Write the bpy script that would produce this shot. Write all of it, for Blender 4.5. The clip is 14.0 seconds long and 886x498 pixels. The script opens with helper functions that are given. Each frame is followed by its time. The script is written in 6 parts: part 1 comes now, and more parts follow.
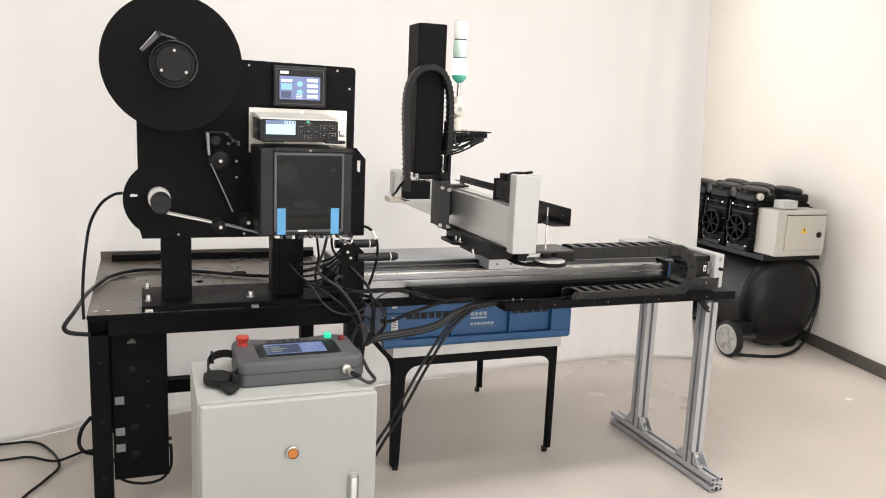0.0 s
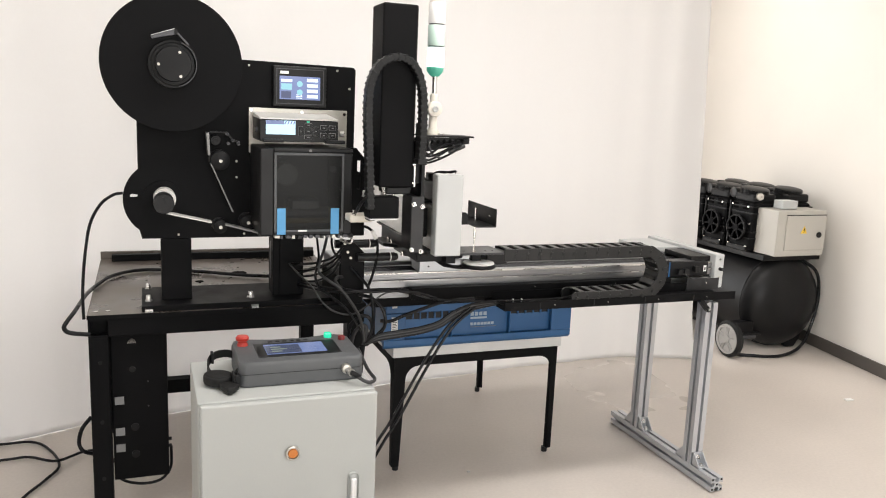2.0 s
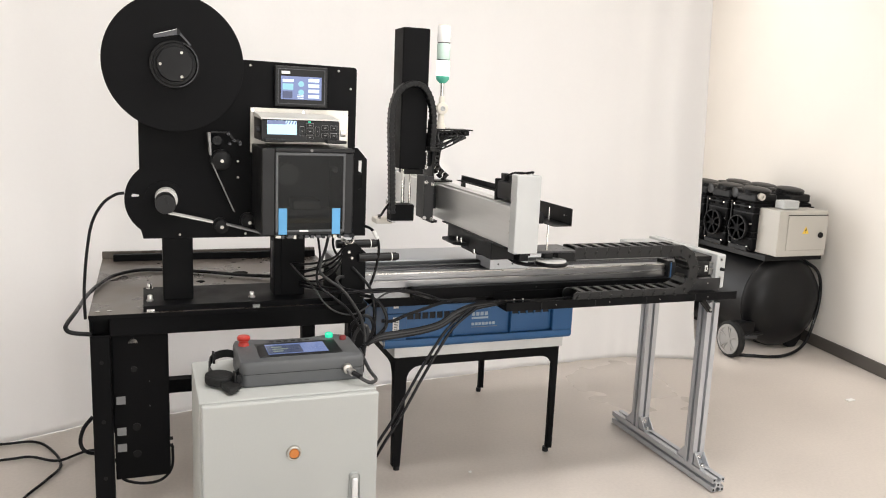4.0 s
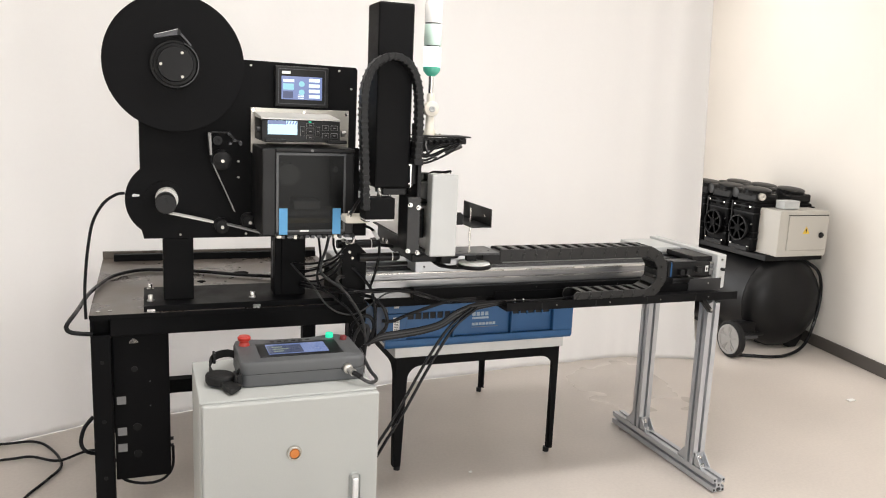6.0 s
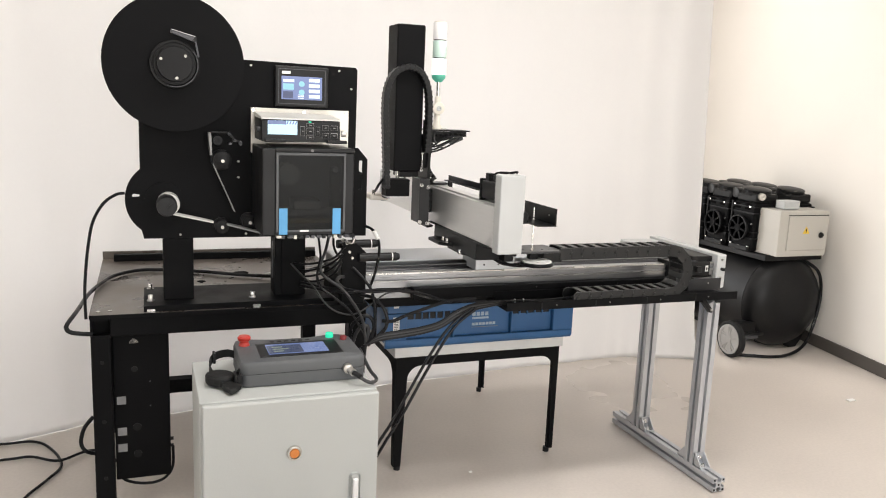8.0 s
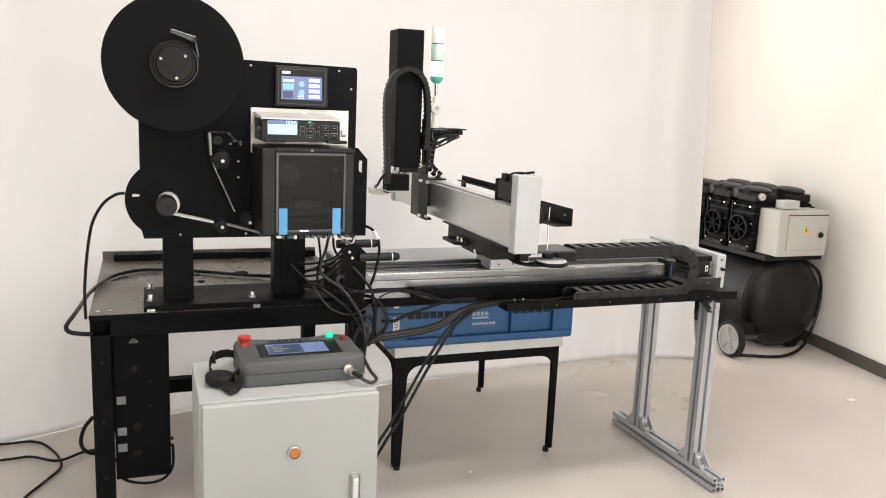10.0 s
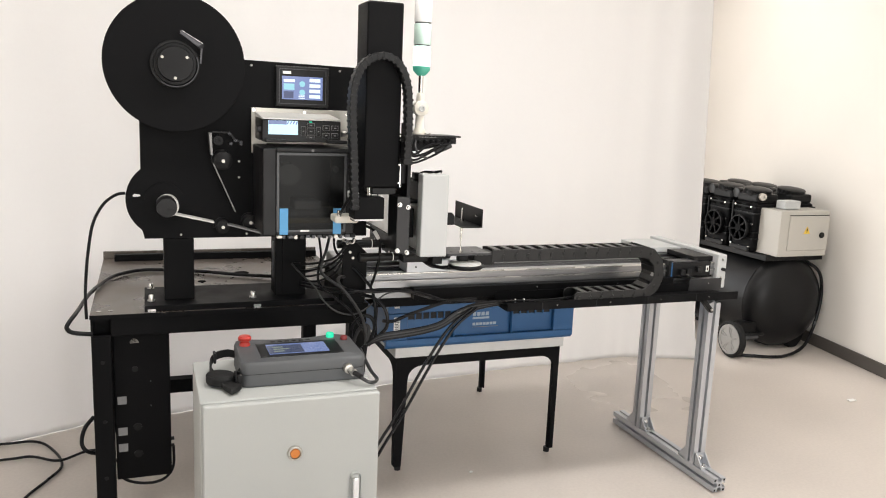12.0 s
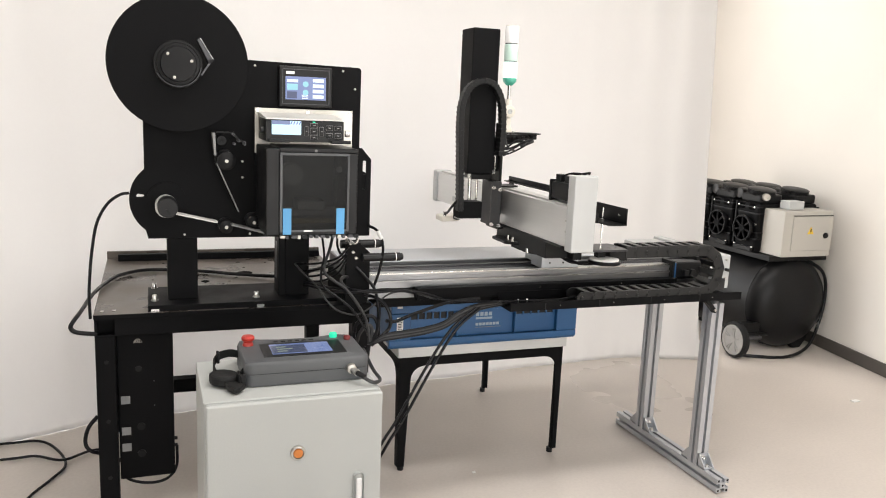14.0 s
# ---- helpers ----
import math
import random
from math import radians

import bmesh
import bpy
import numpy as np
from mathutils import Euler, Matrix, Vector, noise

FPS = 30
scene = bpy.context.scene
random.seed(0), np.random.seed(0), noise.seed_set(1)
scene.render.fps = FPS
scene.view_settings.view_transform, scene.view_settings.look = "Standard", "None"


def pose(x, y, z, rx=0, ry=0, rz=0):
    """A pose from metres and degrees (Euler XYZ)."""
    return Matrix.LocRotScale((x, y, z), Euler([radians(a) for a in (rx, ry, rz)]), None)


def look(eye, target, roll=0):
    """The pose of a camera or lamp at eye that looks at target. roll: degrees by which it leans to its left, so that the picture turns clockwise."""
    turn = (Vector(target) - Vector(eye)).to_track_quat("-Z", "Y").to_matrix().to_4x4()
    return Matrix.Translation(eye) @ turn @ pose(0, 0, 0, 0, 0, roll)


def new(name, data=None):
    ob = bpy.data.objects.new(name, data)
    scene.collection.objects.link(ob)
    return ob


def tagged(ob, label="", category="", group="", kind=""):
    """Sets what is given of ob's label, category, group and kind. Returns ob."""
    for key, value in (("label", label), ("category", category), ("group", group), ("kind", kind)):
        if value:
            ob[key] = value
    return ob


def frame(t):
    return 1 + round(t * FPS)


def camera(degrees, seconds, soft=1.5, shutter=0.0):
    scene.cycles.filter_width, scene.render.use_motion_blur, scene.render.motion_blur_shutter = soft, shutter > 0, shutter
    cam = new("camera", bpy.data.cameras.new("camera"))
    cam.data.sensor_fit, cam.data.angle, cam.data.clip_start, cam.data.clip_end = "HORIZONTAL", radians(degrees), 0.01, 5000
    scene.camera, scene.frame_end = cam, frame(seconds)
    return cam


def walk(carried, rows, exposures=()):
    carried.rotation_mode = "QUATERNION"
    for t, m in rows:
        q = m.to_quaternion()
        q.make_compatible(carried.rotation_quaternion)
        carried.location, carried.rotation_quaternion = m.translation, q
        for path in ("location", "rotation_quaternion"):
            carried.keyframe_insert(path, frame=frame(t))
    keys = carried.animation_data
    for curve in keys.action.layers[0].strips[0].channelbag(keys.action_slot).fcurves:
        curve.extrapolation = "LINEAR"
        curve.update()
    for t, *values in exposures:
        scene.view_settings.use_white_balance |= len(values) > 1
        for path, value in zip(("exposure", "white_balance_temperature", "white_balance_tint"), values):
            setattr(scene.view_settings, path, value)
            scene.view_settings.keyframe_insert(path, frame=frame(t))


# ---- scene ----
# ---- camera ----
EYE = Vector((0.0, 0.0, 1.45))


def view(turn):
    """The camera's pose; turn: degrees to its left of the first aim."""
    a, p = radians(20.9 - turn), radians(-10.27)
    way = Vector((math.sin(a) * math.cos(p), math.cos(a) * math.cos(p), math.sin(p)))
    return look(EYE, EYE + way, 2.45)


cam = camera(58.5, 14.0, soft=1.05, shutter=0.5)
walk(cam, [(t, view(a)) for t, a in (
    (0.0, 0.0), (1.0, 0.02), (2.0, 0.0), (2.5, 0.01), (3.0, 0.05), (4.2, 0.10), (5.5, 0.13), (7.0, 0.13), (8.2, 0.13),
    (9.3, 0.12), (10.5, 0.13), (11.5, 0.15), (12.0, 0.17), (12.5, 0.21), (13.0, 0.29), (13.5, 0.35), (14.0, 0.40))])

# ---- world and large lights ----
world = bpy.data.worlds.new("world")
scene.world = world
world.use_nodes = True
sky = world.node_tree.nodes.new("ShaderNodeTexSky")
sky.sky_type, sky.sun_disc = "NISHITA", False
sky.sun_elevation, sky.sun_rotation = radians(40), radians(200)
world.node_tree.links.new(sky.outputs[0], world.node_tree.nodes["Background"].inputs[0])
world.node_tree.nodes["Background"].inputs[1].default_value = 0.1


def area_lamp(name, m, sx, sy, watts, colour):
    lamp = bpy.data.lights.new(name, "AREA")
    lamp.shape, lamp.size, lamp.size_y, lamp.energy, lamp.color = "RECTANGLE", sx, sy, watts, colour
    ob = new(name, lamp)
    ob.matrix_world = m
    return ob


# unseen daylight lamps in three added window openings, and rows of ceiling panel lights
area_lamp("unseen_window_light", look((-2.58, -0.7, 1.65), (0.0, -0.7, 1.65)), 2.8, 1.7, 9, (1.0, 0.985, 0.97))
# reaches down near the floor, added so low light gets under the tables
area_lamp("unseen_window_light", look((1.3, -2.48, 1.28), (1.3, 1.0, 1.2)), 3.1, 2.4, 86, (1.0, 0.985, 0.97))
for lx, watts in ((-0.9, 15), (1.0, 34), (2.7, 22)):
    area_lamp("ceiling_panel_light", look((lx, 1.75, 2.955), (lx, 1.751, 0)), 1.2, 0.3, watts, (1.0, 0.97, 0.94))
    area_lamp("ceiling_panel_light", look((lx, -0.5, 2.955), (lx, -0.499, 0)), 1.2, 0.3, watts * 0.4, (1.0, 0.97, 0.94))
area_lamp("ceiling_panel_light", look((3.1, 4.55, 2.955), (3.1, 4.551, 0)), 1.2, 0.5, 13, (1.0, 0.94, 0.89))
area_lamp("unseen_window_light", look((0.3, 5.78, 1.4), (0.3, 3.0, 1.4)), 4.0, 2.4, 132, (1.0, 0.975, 0.95))
scene.view_settings.exposure = 0.02

# ---- materials ----


def mat(name, colour, rough=0.5, metal=0.0, var=0.12, scale=8.0, bump=0.0, bscale=60.0, spec=0.5, coat=0.0, stretch=None, rvar=0.08):
    """A procedural surface: base colour varied at two scales, uneven gloss, fine relief."""
    m = bpy.data.materials.new(name)
    m.use_nodes = True
    nt = m.node_tree
    b = nt.nodes["Principled BSDF"]
    b.inputs["Metallic"].default_value = metal
    b.inputs["Specular IOR Level"].default_value = spec
    b.inputs["Coat Weight"].default_value = coat
    co = nt.nodes.new("ShaderNodeTexCoord")
    mp = nt.nodes.new("ShaderNodeMapping")
    mp.inputs["Scale"].default_value = stretch or (1, 1, 1)
    nt.links.new(co.outputs["Object"], mp.inputs["Vector"])
    big = nt.nodes.new("ShaderNodeTexNoise")
    big.inputs["Scale"].default_value, big.inputs["Detail"].default_value = scale, 4
    fine = nt.nodes.new("ShaderNodeTexNoise")
    fine.inputs["Scale"].default_value, fine.inputs["Detail"].default_value = bscale * 2.5, 3
    for n in (big, fine):
        nt.links.new(mp.outputs[0], n.inputs["Vector"])
    mixf = nt.nodes.new("ShaderNodeMath")
    mixf.operation = "MULTIPLY_ADD"
    mixf.inputs[1].default_value = 0.35
    nt.links.new(fine.outputs[0], mixf.inputs[0])
    nt.links.new(big.outputs[0], mixf.inputs[2])
    ramp = nt.nodes.new("ShaderNodeMapRange")
    ramp.inputs["From Min"].default_value, ramp.inputs["From Max"].default_value = 0.4, 0.95
    ramp.inputs["To Min"].default_value, ramp.inputs["To Max"].default_value = 1 - var, 1 + var
    nt.links.new(mixf.outputs[0], ramp.inputs[0])
    mul = nt.nodes.new("ShaderNodeVectorMath")
    mul.operation = "SCALE"
    mul.inputs[0].default_value = colour
    nt.links.new(ramp.outputs[0], mul.inputs["Scale"])
    nt.links.new(mul.outputs[0], b.inputs["Base Color"])
    rr = nt.nodes.new("ShaderNodeMapRange")
    rr.inputs["From Min"].default_value, rr.inputs["From Max"].default_value = 0.3, 0.7
    rr.inputs["To Min"].default_value, rr.inputs["To Max"].default_value = max(0.02, rough - rvar), min(1, rough + rvar)
    nt.links.new(big.outputs[0], rr.inputs[0])
    nt.links.new(rr.outputs[0], b.inputs["Roughness"])
    if bump:
        bn = nt.nodes.new("ShaderNodeTexNoise")
        bn.inputs["Scale"].default_value, bn.inputs["Detail"].default_value = bscale, 4
        nt.links.new(mp.outputs[0], bn.inputs["Vector"])
        bp = nt.nodes.new("ShaderNodeBump")
        bp.inputs["Strength"].default_value, bp.inputs["Distance"].default_value = bump, 0.01
        nt.links.new(bn.outputs[0], bp.inputs["Height"])
        nt.links.new(bp.outputs[0], b.inputs["Normal"])
    return m


def glow(name, colour, strength, base=(0.02, 0.02, 0.02)):
    m = mat(name, base, 0.25, var=0.02)
    b = m.node_tree.nodes["Principled BSDF"]
    b.inputs["Emission Color"].default_value = (*colour, 1)
    b.inputs["Emission Strength"].default_value = strength
    return m


BLACK = mat("black powder coat", (0.004, 0.004, 0.0045), 0.55, bump=0.04, bscale=300, var=0.3, spec=0.09)
BLACK_DEEP = mat("deep matt black", (0.002, 0.002, 0.002), 0.8, var=0.1, spec=0.03)
BLACK_SATIN = mat("black anodised", (0.007, 0.007, 0.0075), 0.4, var=0.25, bump=0.03, bscale=200, spec=0.2)
BLACK_PLASTIC = mat("black plastic", (0.009, 0.009, 0.0095), 0.4, var=0.2, spec=0.25)
RUBBER = mat("black rubber", (0.012, 0.012, 0.012), 0.6, var=0.2, bump=0.1, spec=0.2)
CABLE_BLACK = mat("black cable sheath", (0.005, 0.005, 0.006), 0.30, var=0.1, spec=0.2)
CABLE_GREY = mat("grey cable sheath", (0.022, 0.022, 0.023), 0.42, var=0.1)
GREY_PAINT = mat("light grey enclosure paint", (0.40, 0.41, 0.395), 0.45, var=0.05, scale=3, bump=0.05, bscale=250)
WHITE_CAP = mat("white painted cap", (0.47, 0.48, 0.478), 0.4, var=0.05, bump=0.03, bscale=250)
ALU = mat("anodised aluminium", (0.33, 0.333, 0.34), 0.3, 0.95, var=0.03, rvar=0.02, stretch=(0.06, 1, 1), bscale=40)
PROFILE_ALU = mat("dull profile aluminium", (0.50, 0.515, 0.54), 0.36, 0.55, var=0.06, stretch=(1, 1, 0.08))
BEAM_ALU = mat("satin aluminium", (0.72, 0.715, 0.70), 0.38, 0.65, var=0.07, stretch=(1, 0.05, 1), bscale=60, rvar=0.05)
SATIN_GREY = mat("dark grey anodised", (0.026, 0.026, 0.027), 0.38, var=0.2, spec=0.3)
ALU_PALE = mat("pale matt aluminium", (0.70, 0.70, 0.70), 0.42, 0.25, var=0.06, bump=0.02)
STEEL = mat("bright steel", (0.68, 0.67, 0.65), 0.25, 1.0, var=0.08)
ZINC = mat("nickelled steel", (0.46, 0.44, 0.40), 0.36, 0.85, var=0.1)
DARK_STEEL = mat("dark steel", (0.07, 0.07, 0.075), 0.4, 0.7, var=0.2)
TABLE_TOP = mat("worn dark table plate", (0.105, 0.088, 0.075), 0.30, 0.2, var=0.42, scale=4, bump=0.03, bscale=120, rvar=0.12)
WALL = mat("wall paint", (0.80, 0.765, 0.715), 0.85, var=0.03, scale=1.5, bump=0.05, bscale=120)
CLOTH = mat("white backdrop cloth", (0.775, 0.768, 0.762), 0.9, var=0.025, scale=1.2, bump=0.06, bscale=40, spec=0.2)
CLOTH_TREE = CLOTH.node_tree
CL_MIX, CL_BACK = CLOTH_TREE.nodes.new("ShaderNodeMixShader"), CLOTH_TREE.nodes.new("ShaderNodeBsdfTranslucent")
CL_BACK.inputs[0].default_value = (0.86, 0.845, 0.835, 1)
CL_MIX.inputs[0].default_value = 0.4
CLOTH_TREE.links.new(CLOTH_TREE.nodes["Principled BSDF"].outputs[0], CL_MIX.inputs[1])
CLOTH_TREE.links.new(CL_BACK.outputs[0], CL_MIX.inputs[2])
CLOTH_TREE.links.new(CL_MIX.outputs[0], CLOTH_TREE.nodes["Material Output"].inputs[0])
CEIL = mat("ceiling paint", (0.8, 0.79, 0.77), 0.9, var=0.02)
# large mottling in the colour imitates soft grey streak shadows
FLOOR = mat("screeded floor", (0.56, 0.508, 0.462), 0.36, var=0.14, scale=1.0, bump=0.012, bscale=30, rvar=0.12)
BASEB = mat("dark skirting", (0.075, 0.066, 0.058), 0.5, var=0.15)
BLUE = mat("blue crate plastic", (0.014, 0.09, 0.235), 0.42, var=0.08, bump=0.05, bscale=120)
DARK_GREY_PLASTIC = mat("dark grey housing plastic", (0.075, 0.078, 0.082), 0.5, var=0.06, bump=0.1, bscale=400)
WHITE_PLASTIC = mat("cream plastic", (0.72, 0.68, 0.60), 0.4, var=0.04)
LAMINATE = mat("pale grey laminate", (0.60, 0.60, 0.59), 0.4, var=0.04)
TAPE = mat("blue tape", (0.10, 0.33, 0.60), 0.6, var=0.08)
ORANGE = mat("amber lens", (0.52, 0.17, 0.03), 0.35, var=0.05)
RED = mat("red plastic", (0.42, 0.03, 0.02), 0.35, var=0.06)
YELLOW = mat("yellow label", (0.75, 0.50, 0.05), 0.5, var=0.04)
WHITE = mat("white label", (0.78, 0.78, 0.76), 0.5, var=0.03)
WEB = mat("dull label web", (0.20, 0.20, 0.195), 0.4, var=0.08)
LABEL_STRIP = mat("label backing paper", (0.6, 0.59, 0.56), 0.35, var=0.05)
TANK = mat("black gloss enamel", (0.006, 0.006, 0.0065), 0.36, var=0.25, bump=0.03, bscale=60, spec=0.22)
PRINT = mat("faded white print", (0.30, 0.38, 0.46), 0.5, var=0.1)
# grey includes the shade on the power box's white stickers; also used elsewhere
STICKER = mat("dull shaded-sticker grey", (0.22, 0.22, 0.22), 0.6, var=0.1)
BOX_PAINT = mat("beige grey enclosure paint", (0.45, 0.43, 0.39), 0.45, var=0.05, scale=3, bump=0.04, bscale=250)
RIM_GREY = mat("dull grey rim", (0.30, 0.29, 0.275), 0.5, var=0.12)
CHAIN = mat("grey-black chain plastic", (0.012, 0.0122, 0.0125), 0.34, var=0.2, spec=0.35)
DARK_RED = mat("dark red plastic", (0.16, 0.012, 0.012), 0.35, var=0.06)
BRASS = mat("dull brass plate", (0.16, 0.125, 0.06), 0.45, 0.5, var=0.15)
SCREEN_BLUE = glow("blue screen", (0.17, 0.23, 0.48), 1.05)
SCREEN_WHITE = glow("white screen marks", (0.8, 0.9, 1.0), 1.25)
SCREEN_CYAN = glow("cyan screen marks", (0.32, 0.70, 0.80), 1.0)
SCREEN_DARK = glow("dark blue screen area", (0.05, 0.08, 0.25), 0.6)
SCREEN_PALE = glow("pale blue screen", (0.30, 0.42, 0.85), 0.5)
SCREEN_DIM = glow("dim screen area", (0.10, 0.13, 0.24), 0.5)
SCREEN_GREENISH = glow("pale green screen text", (0.5, 0.6, 0.5), 0.4)
LCD = glow("backlit display", (0.55, 0.86, 1.0), 1.25)
GREEN_GLOW = glow("lit green lens", (0.02, 0.75, 0.45), 0.8, (0.02, 0.3, 0.15))
# chrome base ring: the lamp's green glow is put into colour and emission
GREEN_LIT_RING = glow("chrome ring with green lamplight", (0.05, 0.6, 0.4), 0.2, (0.10, 0.36, 0.27))
LENS_LIT = glow("lit pale lens", (0.72, 1.0, 0.90), 1.3, (0.7, 0.76, 0.73))
LENS_A = mat("pale green lens", (0.60, 0.78, 0.70), 0.25, var=0.03)
LENS_B = mat("white lens", (0.86, 0.86, 0.85), 0.25, var=0.03)
SMOKE = bpy.data.materials.new("smoked clear plastic")
SMOKE.use_nodes = True
SMOKE.node_tree.nodes.clear()
SM_OUT, SM_MIX, SM_CLEAR, SM_GLOSS = (SMOKE.node_tree.nodes.new("ShaderNode" + k) for k in ("OutputMaterial", "MixShader", "BsdfTransparent", "BsdfGlossy"))
SM_CLEAR.inputs[0].default_value = (0.5, 0.5, 0.48, 1)
SM_GLOSS.inputs["Roughness"].default_value = 0.3
SM_MIX.inputs[0].default_value = 0.010
for sm_a, sm_b in ((SM_CLEAR.outputs[0], SM_MIX.inputs[1]), (SM_GLOSS.outputs[0], SM_MIX.inputs[2]), (SM_MIX.outputs[0], SM_OUT.inputs[0])):
    SMOKE.node_tree.links.new(sm_a, sm_b)

# ---- geometry helpers ----
ORIGIN = {}


def thing(name, at, label, category, group="", kind=""):
    ob = new(name)
    ob.empty_display_size = 0.05
    ob.location = at
    ORIGIN[ob.name] = Vector(at)
    return tagged(ob, label, category, group, kind)


def part(name, bm, material, parent=None, label="", smooth=False, at=None):
    """Links a bmesh given in the room's coordinates as one mesh object under its thing or part."""
    o = Vector(at) if at is not None else (ORIGIN[parent.name] if parent else Vector((0, 0, 0)))
    bmesh.ops.translate(bm, verts=bm.verts, vec=-o)
    bmesh.ops.recalc_face_normals(bm, faces=bm.faces)
    me = bpy.data.meshes.new(name)
    bm.to_mesh(me)
    bm.free()
    me.materials.append(material)
    if smooth:
        for p in me.polygons:
            p.use_smooth = True
        me.set_sharp_from_angle(angle=radians(38))
    ob = new(name, me)
    if parent:
        ob.parent = parent
        ob.location = o - ORIGIN[parent.name]
    else:
        ob.location = o
    ORIGIN[ob.name] = o
    return tagged(ob, label)


def bx(x0, x1, y0, y1, z0, z1, bevel=0.0, seg=2, bm=None):
    """A block, with rounded edges if bevel is given."""
    one = bmesh.new()
    bmesh.ops.create_cube(one, size=1)
    bmesh.ops.scale(one, verts=one.verts, vec=(x1 - x0, y1 - y0, z1 - z0))
    bmesh.ops.translate(one, verts=one.verts, vec=((x0 + x1) / 2, (y0 + y1) / 2, (z0 + z1) / 2))
    if bevel:
        bmesh.ops.bevel(one, geom=one.edges[:], offset=bevel, segments=seg, affect="EDGES", profile=0.5)
    return join(bm, one)


def join(bm, one):
    if bm is None:
        return one
    me = bpy.data.meshes.new("tmp")
    one.to_mesh(me)
    one.free()
    bm.from_mesh(me)
    bpy.data.meshes.remove(me)
    return bm


AX = {"x": Matrix.Rotation(radians(90), 4, "Y"), "y": Matrix.Rotation(radians(-90), 4, "X"), "z": Matrix.Identity(4)}


def rod(c, axis, r, length, seg=24, r2=None, bevel=0.0, bm=None):
    """A round bar or cone frustum centred on c; axis is x, y, z or a direction."""
    one = bmesh.new()
    bmesh.ops.create_cone(one, cap_ends=True, segments=seg, radius1=r, radius2=r if r2 is None else r2, depth=length)
    if bevel:
        caps = [e for e in one.edges if any(len(f.verts) > 4 for f in e.link_faces)]
        bmesh.ops.bevel(one, geom=caps, offset=bevel, segments=2, affect="EDGES", profile=0.5)
    m = AX[axis] if isinstance(axis, str) else Vector(axis).to_track_quat("Z", "Y").to_matrix().to_4x4()
    bmesh.ops.transform(one, matrix=Matrix.Translation(c) @ m, verts=one.verts)
    return join(bm, one)


def lathe(c, axis, prof, seg=32, bm=None):
    """Turns a profile of (radius, height) round an axis through c."""
    one = bmesh.new()
    rings = []
    for r, h in prof:
        if r < 1e-5:
            rings.append([one.verts.new((0, 0, h))])
        else:
            rings.append([one.verts.new((r * math.cos(2 * math.pi * k / seg), r * math.sin(2 * math.pi * k / seg), h)) for k in range(seg)])
    for a, b in zip(rings, rings[1:]):
        for k in range(seg):
            q = [a[k % len(a)], a[(k + 1) % len(a)], b[(k + 1) % len(b)], b[k % len(b)]]
            q = list(dict.fromkeys(q))
            if len(q) > 2:
                one.faces.new(q)
    for ring in (rings[0], rings[-1]):
        if len(ring) > 2:
            one.faces.new(ring)
    m = AX[axis] if isinstance(axis, str) else Vector(axis).to_track_quat("Z", "Y").to_matrix().to_4x4()
    bmesh.ops.transform(one, matrix=Matrix.Translation(c) @ m, verts=one.verts)
    return join(bm, one)


def prism(pts, axis, a, b, bevel=0.0, bm=None):
    """A flat outline pushed out along an axis from a to b. Outline in (x, z) for y, (y, z) for x, (x, y) for z."""
    one = bmesh.new()

    def at(p, d):
        return {"y": (p[0], d, p[1]), "x": (d, p[0], p[1]), "z": (p[0], p[1], d)}[axis]
    lo = [one.verts.new(at(p, a)) for p in pts]
    hi = [one.verts.new(at(p, b)) for p in pts]
    one.faces.new(lo)
    one.faces.new(hi)
    n = len(pts)
    for k in range(n):
        one.faces.new((lo[k], lo[(k + 1) % n], hi[(k + 1) % n], hi[k]))
    bmesh.ops.recalc_face_normals(one, faces=one.faces)
    if bevel:
        bmesh.ops.bevel(one, geom=one.edges[:], offset=bevel, segments=2, affect="EDGES", profile=0.5)
    return join(bm, one)


def spline(pts, n=8):
    """A smooth line through the given points."""
    p = [Vector(q) for q in pts]
    p = [2 * p[0] - p[1], *p, 2 * p[-1] - p[-2]]
    out = []
    for k in range(1, len(p) - 2):
        a, b, c, d = p[k - 1:k + 3]
        for i in range(n):
            t = i / n
            out.append(0.5 * (2 * b + (c - a) * t + (2 * a - 5 * b + 4 * c - d) * t * t + (3 * b - a - 3 * c + d) * t ** 3))
    out.append(p[-2])
    return out


def tube(pts, r, n=8, seg=8, bm=None, smooth=True):
    """A cable along points."""
    line = spline(pts, n) if smooth else [Vector(p) for p in pts]
    one = bmesh.new()
    rings, side = [], None
    for k, p in enumerate(line):
        d = (line[min(k + 1, len(line) - 1)] - line[max(k - 1, 0)]).normalized()
        if side is None:
            side = d.orthogonal().normalized()
        side = (side - d * side.dot(d)).normalized()
        up = d.cross(side)
        rings.append([one.verts.new(p + r * (math.cos(2 * math.pi * i / seg) * side + math.sin(2 * math.pi * i / seg) * up)) for i in range(seg)])
    for a, b in zip(rings, rings[1:]):
        for i in range(seg):
            one.faces.new((a[i], a[(i + 1) % seg], b[(i + 1) % seg], b[i]))
    one.faces.new(rings[0])
    one.faces.new(rings[-1])
    return join(bm, one)


